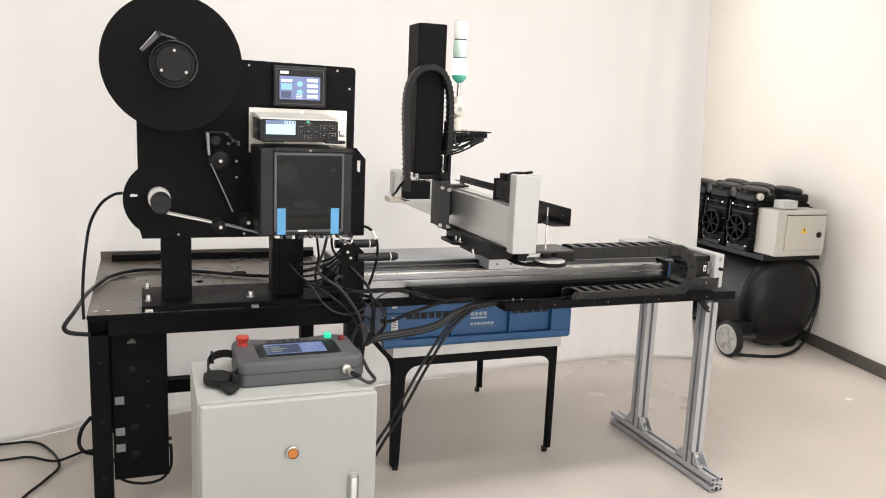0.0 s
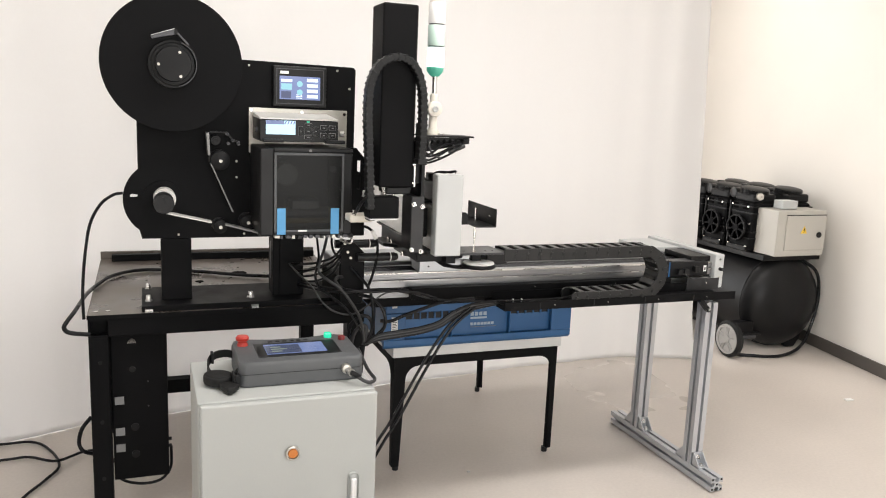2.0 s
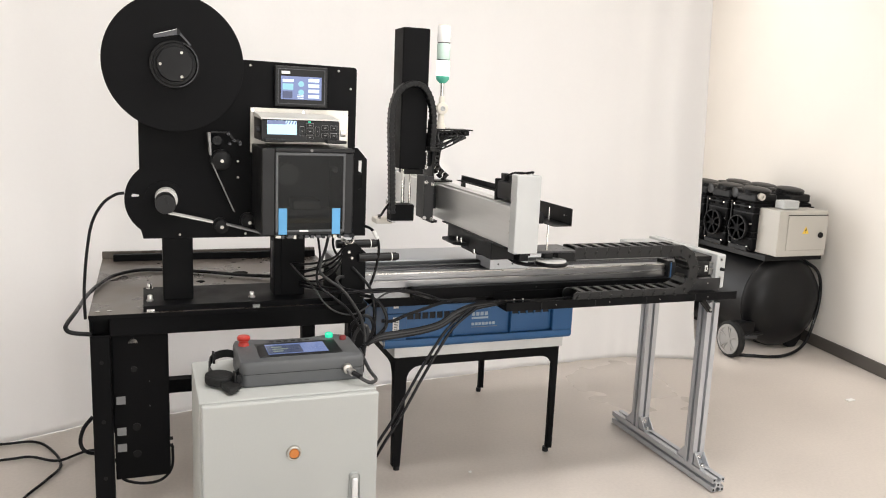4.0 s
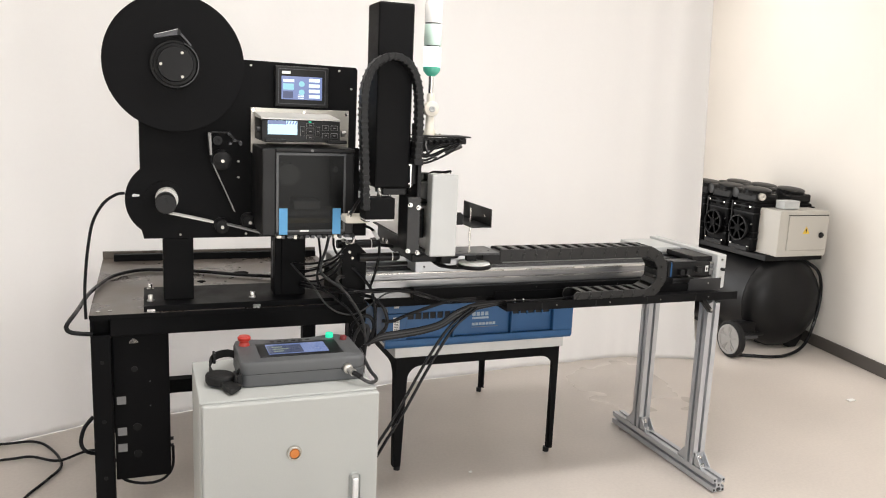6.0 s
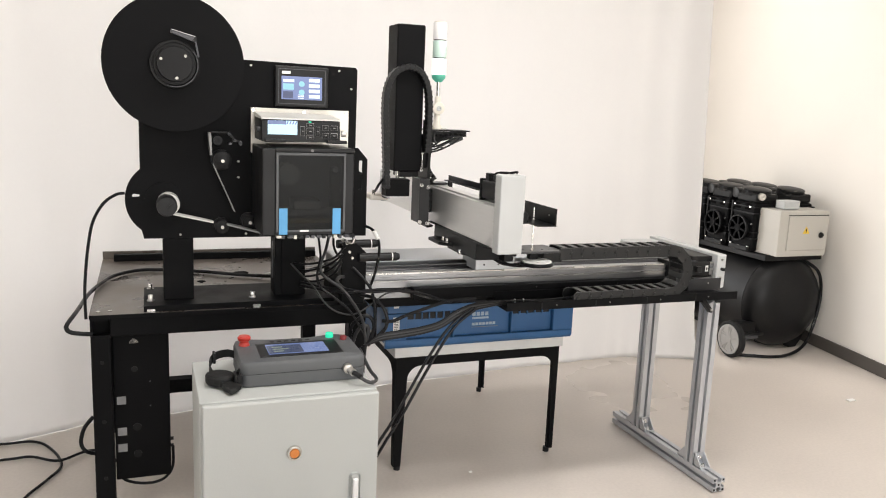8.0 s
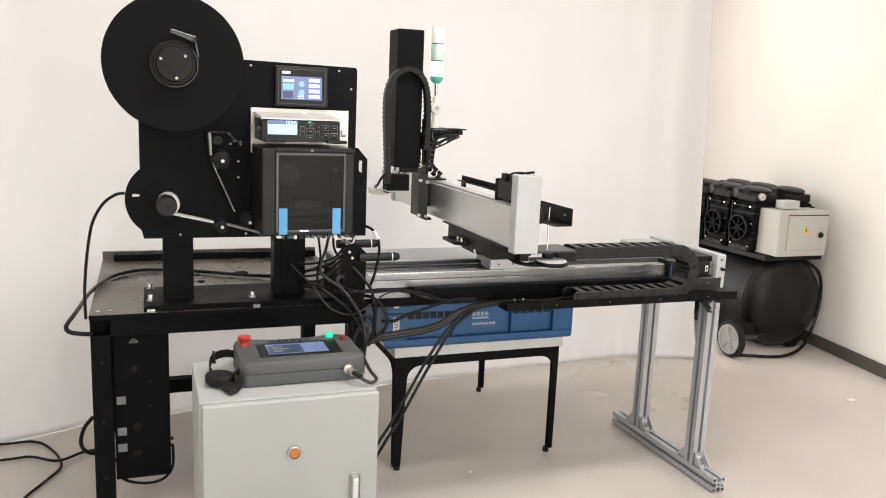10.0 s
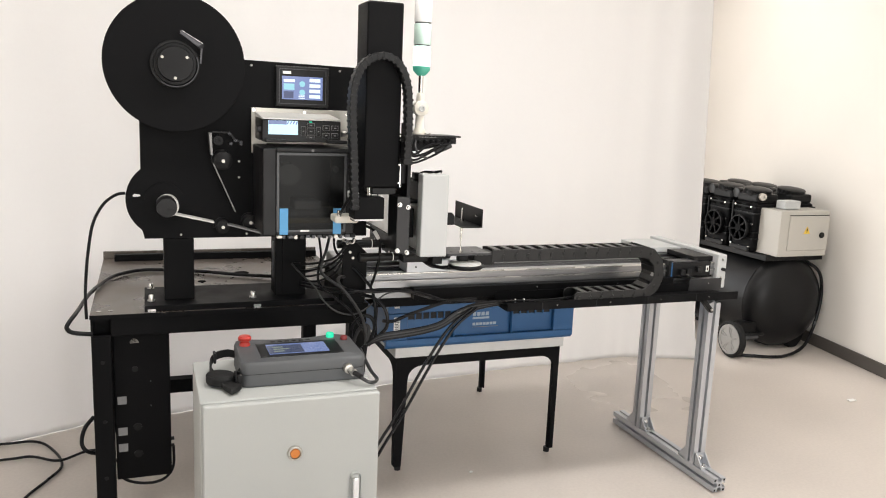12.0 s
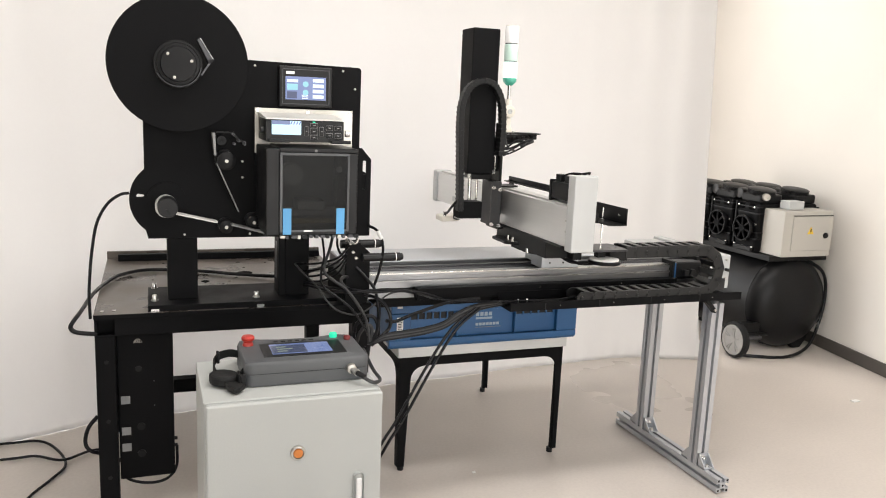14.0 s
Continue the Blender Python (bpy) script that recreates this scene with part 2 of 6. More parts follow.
def ribbon(pts, w, th):
    """A flat upright band along points, w high and th thick."""
    line = spline(pts, 8)
    one = bmesh.new()
    rings = []
    for k, p in enumerate(line):
        d = line[min(k + 1, len(line) - 1)] - line[max(k - 1, 0)]
        side = Vector((d.y, -d.x, 0)).normalized() * th / 2
        up = Vector((0, 0, w / 2))
        rings.append([one.verts.new(p + q) for q in (side + up, side - up, -side - up, -side + up)])
    for a, b in zip(rings, rings[1:]):
        for i in range(4):
            one.faces.new((a[i], a[(i + 1) % 4], b[(i + 1) % 4], b[i]))
    one.faces.new(rings[0])
    one.faces.new(rings[-1])
    return one


def arc(cx, cz, r, a0, a1, n=12):
    return [(cx + r * math.cos(radians(a0 + (a1 - a0) * k / n)), cz + r * math.sin(radians(a0 + (a1 - a0) * k / n))) for k in range(n + 1)]


def bolt(c, axis, r, h, name, parent, material=None):
    """A socket-head screw with its washer; c is where it meets the surface, axis points out of it."""
    d = Vector(axis)
    b = rod(Vector(c) + d * h * 0.1, axis, r * 1.45, h * 0.2, 16)
    b = lathe(Vector(c), axis, [(r, h * 0.2), (r, h * 0.95), (r * 0.9, h), (r * 0.55, h), (r * 0.5, h * 0.6), (0, h * 0.6)], 14, b)
    return part(name, b, material or STEEL, parent, "steel socket-head screw", True)
# ---- the room ----


def room():
    f = bx(-2.75, 4.8, -2.65, 6.05, -0.12, 0.0)
    tagged(part("floor", f, FLOOR), "smooth beige-grey screeded floor, mottled in place of soft streak shadows", "floor", kind="structure")
    c = bx(-2.75, 4.8, -2.65, 6.05, 3.0, 3.12)
    tagged(part("ceiling", c, CEIL), "plain white ceiling", "ceiling", kind="structure")
    w = bx(-2.6, 4.65, 5.8, 5.95, 0, 0.2)
    for b in ((-2.6, -1.7, 5.8, 5.95, 0.2, 2.6), (2.3, 4.65, 5.8, 5.95, 0.2, 2.6), (-2.6, 4.65, 5.8, 5.95, 2.6, 3.0)):
        bx(*b, bm=w)
    tagged(part("wall_north", w, WALL), "unseen cream painted wall with a wide opening added for daylight behind the backdrop", "wall", kind="structure")
    right = [(3.09, -2.5), (4.40, 5.8), (4.58, 5.8), (3.27, -2.5)]
    tagged(part("wall_east", prism(right, "z", 0, 3.0), WALL), "cream painted plain wall", "wall", kind="structure")
    base = [(3.077, -2.5), (4.387, 5.8), (4.398, 5.8), (3.088, -2.5)]
    tagged(part("baseboard", prism(base, "z", 0.002, 0.078), BASEB), "dark grey skirting board along the wall", "skirting", kind="structure")
    # unseen walls behind the camera and on its left, with openings added for daylight
    s = bx(-2.6, 3.27, -2.65, -2.5, 0, 0.06)
    for b in ((-2.6, -0.3, -2.65, -2.5, 0.06, 2.5), (2.9, 3.27, -2.65, -2.5, 0.06, 2.5), (-2.6, 3.27, -2.65, -2.5, 2.5, 3.0)):
        bx(*b, bm=s)
    tagged(part("wall_south", s, WALL), "unseen cream painted wall with a wide opening added for low light", "wall", kind="structure")
    s = bx(-2.75, -2.6, -2.65, 5.95, 0, 0.8)
    for b in ((-2.75, -2.6, -2.65, -2.1, 0.8, 2.5), (-2.75, -2.6, 0.7, 5.95, 0.8, 2.5), (-2.75, -2.6, -2.65, 5.95, 2.5, 3.0)):
        bx(*b, bm=s)
    tagged(part("wall_west", s, WALL), "unseen cream painted wall with a wide opening added for daylight", "wall", kind="structure")


def backdrop():
    """Hanging cloth: a smooth plan line with faint upright folds."""
    plan = spline([(-2.2, 3.25, 0), (-1.2, 3.36, 0), (-0.585, 3.5, 0), (-0.27, 3.615, 0), (0.08, 3.66, 0), (0.61, 3.725, 0), (1.11, 3.775, 0),
                   (1.72, 3.845, 0), (2.4, 3.90, 0), (2.8, 3.865, 0), (3.045, 3.745, 0)], 24)
    bm = bmesh.new()
    rows = []
    heights = [0.002, 0.03, 0.07, 0.14, 0.3, 0.6, 1.0, 1.5, 2.0, 2.5, 2.96]
    for z in heights:
        row = []
        for k, p in enumerate(plan):
            n = noise.noise(Vector((p.x * 2.3, z * 0.25, 3))) * 0.02 * min(1, 0.3 + z) + noise.noise(Vector((p.x * 7, z * 0.5, 9))) * 0.006
            hem = (0.010 * math.sin(p.x * 9) + 0.008 * noise.noise(Vector((p.x * 17, 0, 5)))) * max(0.0, 1 - z / 0.14)
            n += 0.014 * math.sin(p.x * 26 + 0.8 * math.sin(z * 1.3)) * max(0.0, min(1.0, (p.x - 2.55) / 0.3)) * min(1.0, 0.25 + 0.5 * z) - 0.012 * math.exp(-((p.x + 0.35 + 0.05 * z) / 0.07) ** 2)
            flare = 0.10 * max(0.0, 1 - z / 0.20) ** 1.5 * max(0.0, (p.x - 2.85) / 0.2)
            q = p + Vector((-0.046 * z * max(0.0, min(1.0, (p.x - 2.0) / 1.04)) + flare, n - hem, 0))
            row.append(bm.verts.new((q.x, q.y, z)))
        rows.append(row)
    for a, b in zip(rows, rows[1:]):
        for k in range(len(plan) - 1):
            bm.faces.new((a[k], a[k + 1], b[k + 1], b[k]))
    ob = part("backdrop_cloth", bm, CLOTH, smooth=True)
    mod = ob.modifiers.new("thickness", "SOLIDIFY")
    mod.thickness, mod.offset = 0.003, 1
    tagged(ob, "white cloth backdrop hanging to the floor behind the machine", "backdrop cloth")


# ---- workbench ----


def workbench():
    t = thing("workbench", (0.26, 3.09, 0), "black steel workbench with a worn dark top plate", "workbench")
    x0, x1, y0, y1 = -0.18, 0.715, 2.62, 3.55
    top = part("top_plate", bx(x0, x1, y0, y1, 0.745, 0.757, 0.002), TABLE_TOP, t, "worn brown-grey drilled top plate")
    part("front_edge", bx(x0, x1, y0 - 0.003, y0 - 0.0005, 0.7445, 0.7575), BLACK, t, "black painted plate edge")
    for (lx, ly) in ((x0, y0 + 0.004), (x1 - 0.063, y0 + 0.004), (x0, y1 - 0.063), (x1 - 0.063, y1 - 0.063)):
        part("leg", bx(lx + 0.002, lx + 0.061, ly, ly + 0.06, 0.012, 0.684, 0.004), BLACK, t)
        part("foot", rod((lx + 0.03, ly + 0.03, 0.006), "z", 0.025, 0.012), RUBBER, t)
    for z in (0.60, 0.40, 0.205):
        part("leg_hole", rod((x0 + 0.034, y0 + 0.0035, z), "y", 0.0065, 0.0016, 14), RUBBER, t)
    a = bx(x0 + 0.06, x1, y0 + 0.004, y0 + 0.06, 0.684, 0.744, 0.003)
    part("front_apron", a, BLACK, t)
    # open end of the square tube
    e = bx(x0 + 0.002, x0 + 0.06, y0 + 0.004, y0 + 0.012, 0.684, 0.69)
    bx(x0 + 0.002, x0 + 0.06, y0 + 0.004, y0 + 0.012, 0.738, 0.744, bm=e)
    bx(x0 + 0.002, x0 + 0.008, y0 + 0.004, y0 + 0.06, 0.684, 0.744, bm=e)
    bx(x0 + 0.008, x0 + 0.06, y0 + 0.05, y0 + 0.06, 0.684, 0.744, bm=e)
    part("tube_end", e, BLACK, t)
    part("rear_apron", bx(x0, x1, y1 - 0.06, y1, 0.684, 0.744, 0.003), BLACK, t)
    part("side_apron", bx(x0, x0 + 0.06, y0 + 0.062, y1 - 0.062, 0.684, 0.744, 0.003), BLACK, t)
    part("side_apron", bx(x1 - 0.06, x1, y0 + 0.062, y1 - 0.062, 0.684, 0.744, 0.003), BLACK, t)
    part("rear_rail", bx(x0 + 0.045, x1 - 0.01, y1 - 0.075, y1 - 0.045, 0.757, 0.785, 0.003), BLACK, t)
    part("rear_lip", bx(x0, x1, y1 - 0.012, y1, 0.757, 0.788, 0.002), TABLE_TOP, t)
    part("low_stretcher", bx(x0 + 0.06, x1 - 0.06, y1 - 0.062, y1 - 0.004, 0.16, 0.22, 0.004), BLACK, t)
    rnd = random.Random(4)
    for k in range(24):
        hx, hy = rnd.uniform(x0 + 0.05, x1 - 0.05), rnd.uniform(2.95, 3.45)
        part("drilled_hole", rod((hx, hy, 0.7573), "z", 0.005, 0.0012, 12), BLACK_DEEP, t)
    for hx, hy, r in ((0.185, 3.05, 0.016), (0.345, 3.18, 0.03)):
        part("cable_hole", rod((hx, hy, 0.7574), "z", r, 0.0014, 24), BLACK_DEEP, t)
    for hx, hy in ((-0.155, 2.66), (-0.12, 2.665)):
        part("screw", rod((hx, hy, 0.7585), "z", 0.007, 0.003, 14), STEEL, t)
    return t


def power_box():
    """Black electrical box hung under the bench."""
    t = thing("power_box", (-0.04, 2.72, 0.1), "black metal power box hung under the workbench", "power box")
    part("box", bx(-0.116, 0.056, 2.66, 2.85, 0.178, 0.684, 0.003), BLACK, t)
    for z in (0.456, 0.348, 0.291):
        # white stickers, with the shade under the bench put into their grey
        part("white_sticker", bx(-0.108, -0.080, 2.656, 2.6605, z - 0.013, z + 0.013), STICKER, t, "small square white sticker, greyed for shade")
    v = None
    for j, n in enumerate((5, 5, 4, 3, 1)):
        for k in range(-n, n + 1):
            v = rod((-0.052 + k * 0.0025, 2.6585, 0.650 + j * 0.0032), "y", 0.0009, 0.003, 6, bm=v)
    part("vent", v, ZINC, t)
    for z in (0.515, 0.43):
        part("screw", rod((-0.005, 2.658, z), "y", 0.0022, 0.004, 10), DARK_STEEL, t)
    part("knock_out", rod((-0.052, 2.6585, 0.56), "y", 0.010, 0.003, 16), BLACK_PLASTIC, t)
    for z in (0.36, 0.265):
        part("knock_out", rod((-0.048, 2.6585, z), "y", 0.013, 0.003, 20), BLACK_SATIN, t)
    for z in (0.29, 0.265):
        part("cable_gland", rod((0.060, 2.70, z), "x", 0.006, 0.012, 10), BLACK_PLASTIC, t)


# ---- linear axis ----


def linear_axis():
    t = thing("linear_axis", (1.45, 2.83, 0.75), "long silver aluminium linear axis with a lead screw", "linear axis")
    body = prism([(2.618, 0.77), (2.618, 0.786), (2.61, 0.789), (2.61, 0.799), (2.620, 0.801), (2.620, 0.807), (2.61, 0.809), (2.61, 0.829), (2.604, 0.831), (2.604, 0.835), (2.613, 0.838), (2.613, 0.846), (2.61, 0.848), (2.61, 0.86), (2.655, 0.86), (2.655, 0.83),
                  (2.80, 0.83), (2.80, 0.862), (3.05, 0.862), (3.05, 0.77)], "x", 0.66, 2.19)
    part("profile", body, ALU, t, "brushed aluminium rail body")
    # added black strip imitates the shade inside the groove
    part("slot_shade_strip", bx(0.665, 2.185, 2.6155, 2.6205, 0.8015, 0.8065), BLACK_SATIN, t, "black strip standing in for the groove's shade")
    # thin bright strip put on the ridge as its highlight
    part("ridge_highlight", bx(0.664, 2.186, 2.6025, 2.6042, 0.8335, 0.8352), STEEL, t, "bright strip for the ridge's highlight")
    # added pale plate imitates the rail top reflecting the backdrop
    part("rear_sheen_plate", bx(0.664, 2.015, 2.803, 3.048, 0.8625, 0.8655, 0.001, 1), PROFILE_ALU, t, "pale flat plate standing in for the backdrop's reflection")
    # another bright strip, for the glint along the top edge
    part("top_edge", bx(0.662, 2.188, 2.607, 2.612, 0.857, 0.8625, 0.001), STEEL, t, "bright strip for the top edge's highlight")
    part("inner_channel", bx(0.67, 2.18, 2.657, 2.798, 0.831, 0.836), BLACK_SATIN, t)
    n = 150
    pts = [(0.68 + 1.48 * k / n, 2.70, 0.85) for k in range(n + 1)]
    one = rod((1.42, 2.70, 0.85), "x", 0.0105, 1.48, 12)
    for k in range(n):
        rod((pts[k][0] + 0.005, 2.70, 0.85), "x", 0.0125, 0.0045, 12, bm=one)
    part("lead_screw", one, DARK_STEEL, t, "dark threaded lead screw", True)
    part("guide_rail", bx(0.68, 2.17, 2.74, 2.765, 0.836, 0.858, 0.003), DARK_STEEL, t)
    part("base_beam", bx(0.74, 2.18, 2.625, 2.95, 0.735, 0.769, 0.003), BLACK, t)
    part("front_bracket", bx(0.87, 1.96, 2.565, 2.603, 0.772, 0.812, 0.002), BLACK, t)
    for x in (1.35, 1.70, 1.90):
        part("bracket_rivet", rod((x, 2.564, 0.802), "y", 0.003, 0.004, 8), STEEL, t)
    # end block with motor and bearing
    part("end_plate", bx(2.19, 2.235, 2.59, 3.07, 0.755, 0.895, 0.004), WHITE_CAP, t, "white end plate")
    for y, z in ((2.612, 0.875), (2.612, 0.80), (2.66, 0.875)):
        part("screw", rod((2.2125 + 0.0, 2.588, z), "y", 0.004, 0.005, 10), ZINC, t)
    part("end_knob", rod((2.215, 2.582, 0.835), "y", 0.007, 0.018, 14, bevel=0.002), BLACK_PLASTIC, t)
    part("bearing_block", bx(2.09, 2.188, 2.62, 2.80, 0.863, 0.885, 0.003), BLACK_SATIN, t)
    part("white_cover", bx(2.02, 2.188, 2.83, 3.05, 0.864, 0.885, 0.003), WHITE_CAP, t, "white cover plate on the axis")
    m = part("drive_motor", bx(1.965, 2.165, 2.60, 2.66, 0.806, 0.866, 0.005), BLACK_PLASTIC, t, "black drive motor beside the axis")
    part("motor_top", bx(1.985, 2.10, 2.602, 2.658, 0.8665, 0.870, 0.001), DARK_STEEL, m)
    part("motor_flange", bx(1.952, 1.9645, 2.590, 2.668, 0.798, 0.876, 0.003), BLACK_SATIN, m)
    part("blue_edge", bx(1.9655, 1.972, 2.5935, 2.5985, 0.806, 0.868), BLUE, m, "dark blue protective film on the motor")
    for x, z in ((2.005, 0.815), (2.035, 0.818), (2.085, 0.826)):
        part("plug", bx(x, x + 0.022, 2.578, 2.599, z, z + 0.024, 0.003), BLACK_PLASTIC, m)
    part("motor_lead", tube([(2.03, 2.578, 0.822), (2.045, 2.57, 0.812), (2.07, 2.575, 0.80)], 0.003), CABLE_GREY, m)
    part("motor_label", bx(2.140, 2.154, 2.5985, 2.5995, 0.825, 0.850), WHITE, m, "small white label")
    part("label_mark", bx(2.144, 2.150, 2.5977, 2.5984, 0.830, 0.842), BLACK_PLASTIC, m)
    part("left_end_plate", bx(0.60, 0.655, 2.56, 2.80, 0.76, 0.87, 0.003), BLACK, t)
    return t


def cable_tray():
    t = thing("cable_tray", (1.66, 2.45, 0.75), "black folded sheet-metal cable tray along the axis", "cable tray")
    part("front_lip", bx(1.165, 2.158, 2.42, 2.423, 0.753, 0.783), BLACK, t)
    part("tray_floor", bx(1.165, 2.158, 2.423, 2.60, 0.753, 0.756), BLACK, t)
    part("rear_wall", bx(1.18, 2.03, 2.56, 2.563, 0.7565, 0.79), BLACK, t)
    part("end_flange", bx(2.032, 2.190, 2.557, 2.560, 0.7565, 0.806, 0.001, 1), SATIN_GREY, t, "dark upright end flange")
    for x in (1.30, 1.52, 1.74, 1.96):
        part("slot_mark", bx(x, x + 0.0035, 2.4185, 2.4203, 0.754, 0.778), BLACK_PLASTIC, t)
        part("rivet", rod((x + 0.06, 2.4185, 0.768), "y", 0.0016, 0.004, 8), ZINC, t)
    part("rivet", rod((2.125, 2.556, 0.787), "y", 0.0025, 0.004, 8), STEEL, t)
    b = prism([(2.005, 0.752), (2.020, 0.752), (2.056, 0.712), (2.056, 0.700), (2.045, 0.700), (2.005, 0.742)], "y", 2.43, 2.448)
    part("support_bracket", b, BLACK_SATIN, t, "black bent support bracket")
    part("bracket_screw", rod((2.047, 2.428, 0.712), "y", 0.005, 0.006, 10), STEEL, t)


def profile_bar(p, q, s=0.055):
    """A slotted square aluminium profile from p to q, along one axis, with undercut slots."""
    a = s / 2
    w, d, lip = s * 0.12, s * 0.30, s * 0.07
    sec = []
    for k in range(4):
        base = [(a, -a), (a, -w), (a - lip, -w), (a - lip, -w * 1.9), (a - d, -w * 1.1), (a - d, w * 1.1), (a - lip, w * 1.9), (a - lip, w), (a, w)]
        c, s_ = math.cos(k * math.pi / 2), math.sin(k * math.pi / 2)
        sec += [(c * u - s_ * v, s_ * u + c * v) for u, v in base]
    p, q = Vector(p), Vector(q)
    d = q - p
    if abs(d.z) > 0.01:
        return prism([(p.x + u, p.y + v) for u, v in sec], "z", p.z, q.z)
    return prism([(p.x + u, p.z + v) for u, v in sec], "y", p.y, q.y)


def support_frame():
    t = thing("support_frame", (2.11, 2.67, 0), "slotted aluminium profile stand with a long foot", "support stand")
    X = 2.073
    foot = part("foot", profile_bar((X, 2.31, 0.0335), (X, 3.03, 0.0335)), PROFILE_ALU, t)
    for dx in (-0.0205, 0.0205):
        for dz in (-0.0205, 0.0205):
            part("hollow", bx(X + dx - 0.0042, X + dx + 0.0042, 2.3090, 2.3105, 0.0335 + dz - 0.0042, 0.0335 + dz + 0.0042), BLACK_PLASTIC, foot)
    part("hollow", rod((X, 2.3097, 0.0335), "y", 0.0045, 0.0015, 12), BLACK_PLASTIC, foot)
    for y in (2.55, 2.90):
        part("pad", rod((X, y, 0.003), "z", 0.02, 0.006, 14), RUBBER, foot)
    for y in (2.47, 2.85):
        part("upright", profile_bar((X, y, 0.061), (X, y, 0.734)), PROFILE_ALU, t)
        for s in (-1, 1):
            yy = y + s * 0.0285
            b = None
            for x in (X - 0.023, X + 0.019):
                b = prism([(yy, 0.0615), (yy + s * 0.047, 0.0615), (yy + s * 0.045, 0.069), (yy + s * 0.008, 0.112), (yy, 0.112)], "x", x, x + 0.004, bm=b)
            bx(X - 0.023, X + 0.023, min(yy, yy + s * 0.004), max(yy, yy + s * 0.004), 0.0615, 0.112, bm=b)
            bx(X - 0.023, X + 0.023, min(yy + s * 0.004, yy + s * 0.047), max(yy + s * 0.004, yy + s * 0.047), 0.0612, 0.065, bm=b)
            br = part("corner_bracket", b, PROFILE_ALU, t, "cast corner bracket")
            for c, axis in (((X, yy + s * 0.008, 0.093), (0, s, 0)), ((X, yy + s * 0.030, 0.069), (0, 0, 1))):
                part("screw", lathe(c, axis, [(0.0095, -0.004), (0.0095, -0.001), (0.0068, 0), (0.0068, 0.006), (0.004, 0.007), (0.0035, 0.003), (0, 0.003)], 14), STEEL, br)


# ---- gantry beam on the axis ----


def gantry():
    t = thing("gantry_beam", (1.15, 2.80, 0.864), "pale aluminium cross beam with white end cap on a carriage", "gantry beam")
    part("saddle", bx(1.172, 1.328, 2.60, 2.69, 0.864, 0.908, 0.002), PROFILE_ALU, t, "bare aluminium saddle block")
    for x in (1.205, 1.262):
        part("screw", rod((x, 2.599, 0.884), "y", 0.0035, 0.004, 10), DARK_STEEL, t)
    part("mounting_plate", prism([(1.172, 2.592), (1.330, 2.592), (1.345, 2.62), (1.345, 2.80), (1.135, 2.80), (1.135, 2.66)], "z", 0.912, 0.926, 0.002), BLACK_SATIN, t)
    part("riser", bx(1.115, 1.205, 2.47, 2.90, 0.928, 0.988, 0.003), BLACK_SATIN, t)
    part("rear_saddle", bx(1.20, 1.328, 2.70, 2.80, 0.8665, 0.911, 0.002), PROFILE_ALU, t, "bare aluminium saddle block")
    part("under_plate", bx(1.112, 1.20, 2.36, 2.96, 0.9885, 0.9925), BLACK_SATIN, t)
    part("side_wing", prism([(1.070, 2.84), (1.070, 2.72), (1.114, 2.68), (1.114, 2.86)], "z", 0.938, 0.950, 0.002), BLACK_SATIN, t)
    for x, y, z in ((1.095, 2.70, 0.951), (1.095, 2.74, 0.951), (1.105, 2.595, 0.927), (1.128, 2.60, 0.927)):
        bolt((x, y, z), (0, 0, 1), 0.005, 0.017, "bolt", t)
    body = prism([(1.12, 0.994), (1.12, 1.128), (1.123, 1.131), (1.130, 1.131), (1.130, 1.122), (1.139, 1.122), (1.139, 1.136), (1.176, 1.136), (1.176, 1.122),
                  (1.184, 1.122), (1.184, 1.131), (1.19, 1.131), (1.19, 0.994)], "y", 2.33, 3.635)
    part("beam", body, BEAM_ALU, t, "pale satin aluminium beam")
    # black strips on the slot floors stand in for shade in the slots
    for x in (1.1305, 1.1765):
        part("beam_slot_shade", bx(x, x + 0.0075, 2.335, 3.63, 1.1225, 1.1255), BLACK_SATIN, t)
    part("near_cap", bx(1.110, 1.197, 2.283, 2.33, 0.983, 1.24, 0.004), WHITE_CAP, t, "light grey painted end cap")
    part("cap_joint", bx(1.1125, 1.1945, 2.3295, 2.3315, 0.986, 1.237), STICKER, t)
    part("far_cap", bx(1.108, 1.196, 3.635, 3.68, 0.985, 1.14, 0.012, 3), WHITE_CAP, t, "light grey rounded end cap")
    for z in (1.045, 1.083):
        part("cap_screw", rod((1.1195, 2.345, z), "x", 0.003, 0.003, 10), ZINC, t)
    m = part("motor", bx(1.128, 1.188, 2.336, 2.48, 1.146, 1.206, 0.005), BLACK_PLASTIC, t, "black motor housing")
    part("motor_flange", bx(1.124, 1.192, 2.482, 2.492, 1.137, 1.212, 0.003), BLACK_SATIN, m)
    part("encoder", bx(1.132, 1.184, 2.336, 2.40, 1.207, 1.232, 0.004), BLACK_PLASTIC, m)
    part("plug", bx(1.132, 1.152, 2.43, 2.462, 1.207, 1.233, 0.003), BLACK_PLASTIC, m, "black cable plug")
    for y in (2.36, 2.385):
        part("screw", rod((1.165, y, 1.234), "z", 0.004, 0.005, 10), ZINC, m)
    for k in range(2):
        part("motor_cable", tube([(1.142, 2.43, 1.226 - 0.006 * k), (1.150, 2.40, 1.238), (1.160, 2.36, 1.240 + 0.003 * k), (1.170, 2.33, 1.246 - 0.003 * k), (1.180, 2.315, 1.249), (1.186, 2.33, 1.243)], 0.003), CABLE_BLACK, m)
    # angle tray beside the cap, on a thin threaded rod
    tr = bx(1.240, 1.308, 2.265, 2.50, 1.076, 1.079)
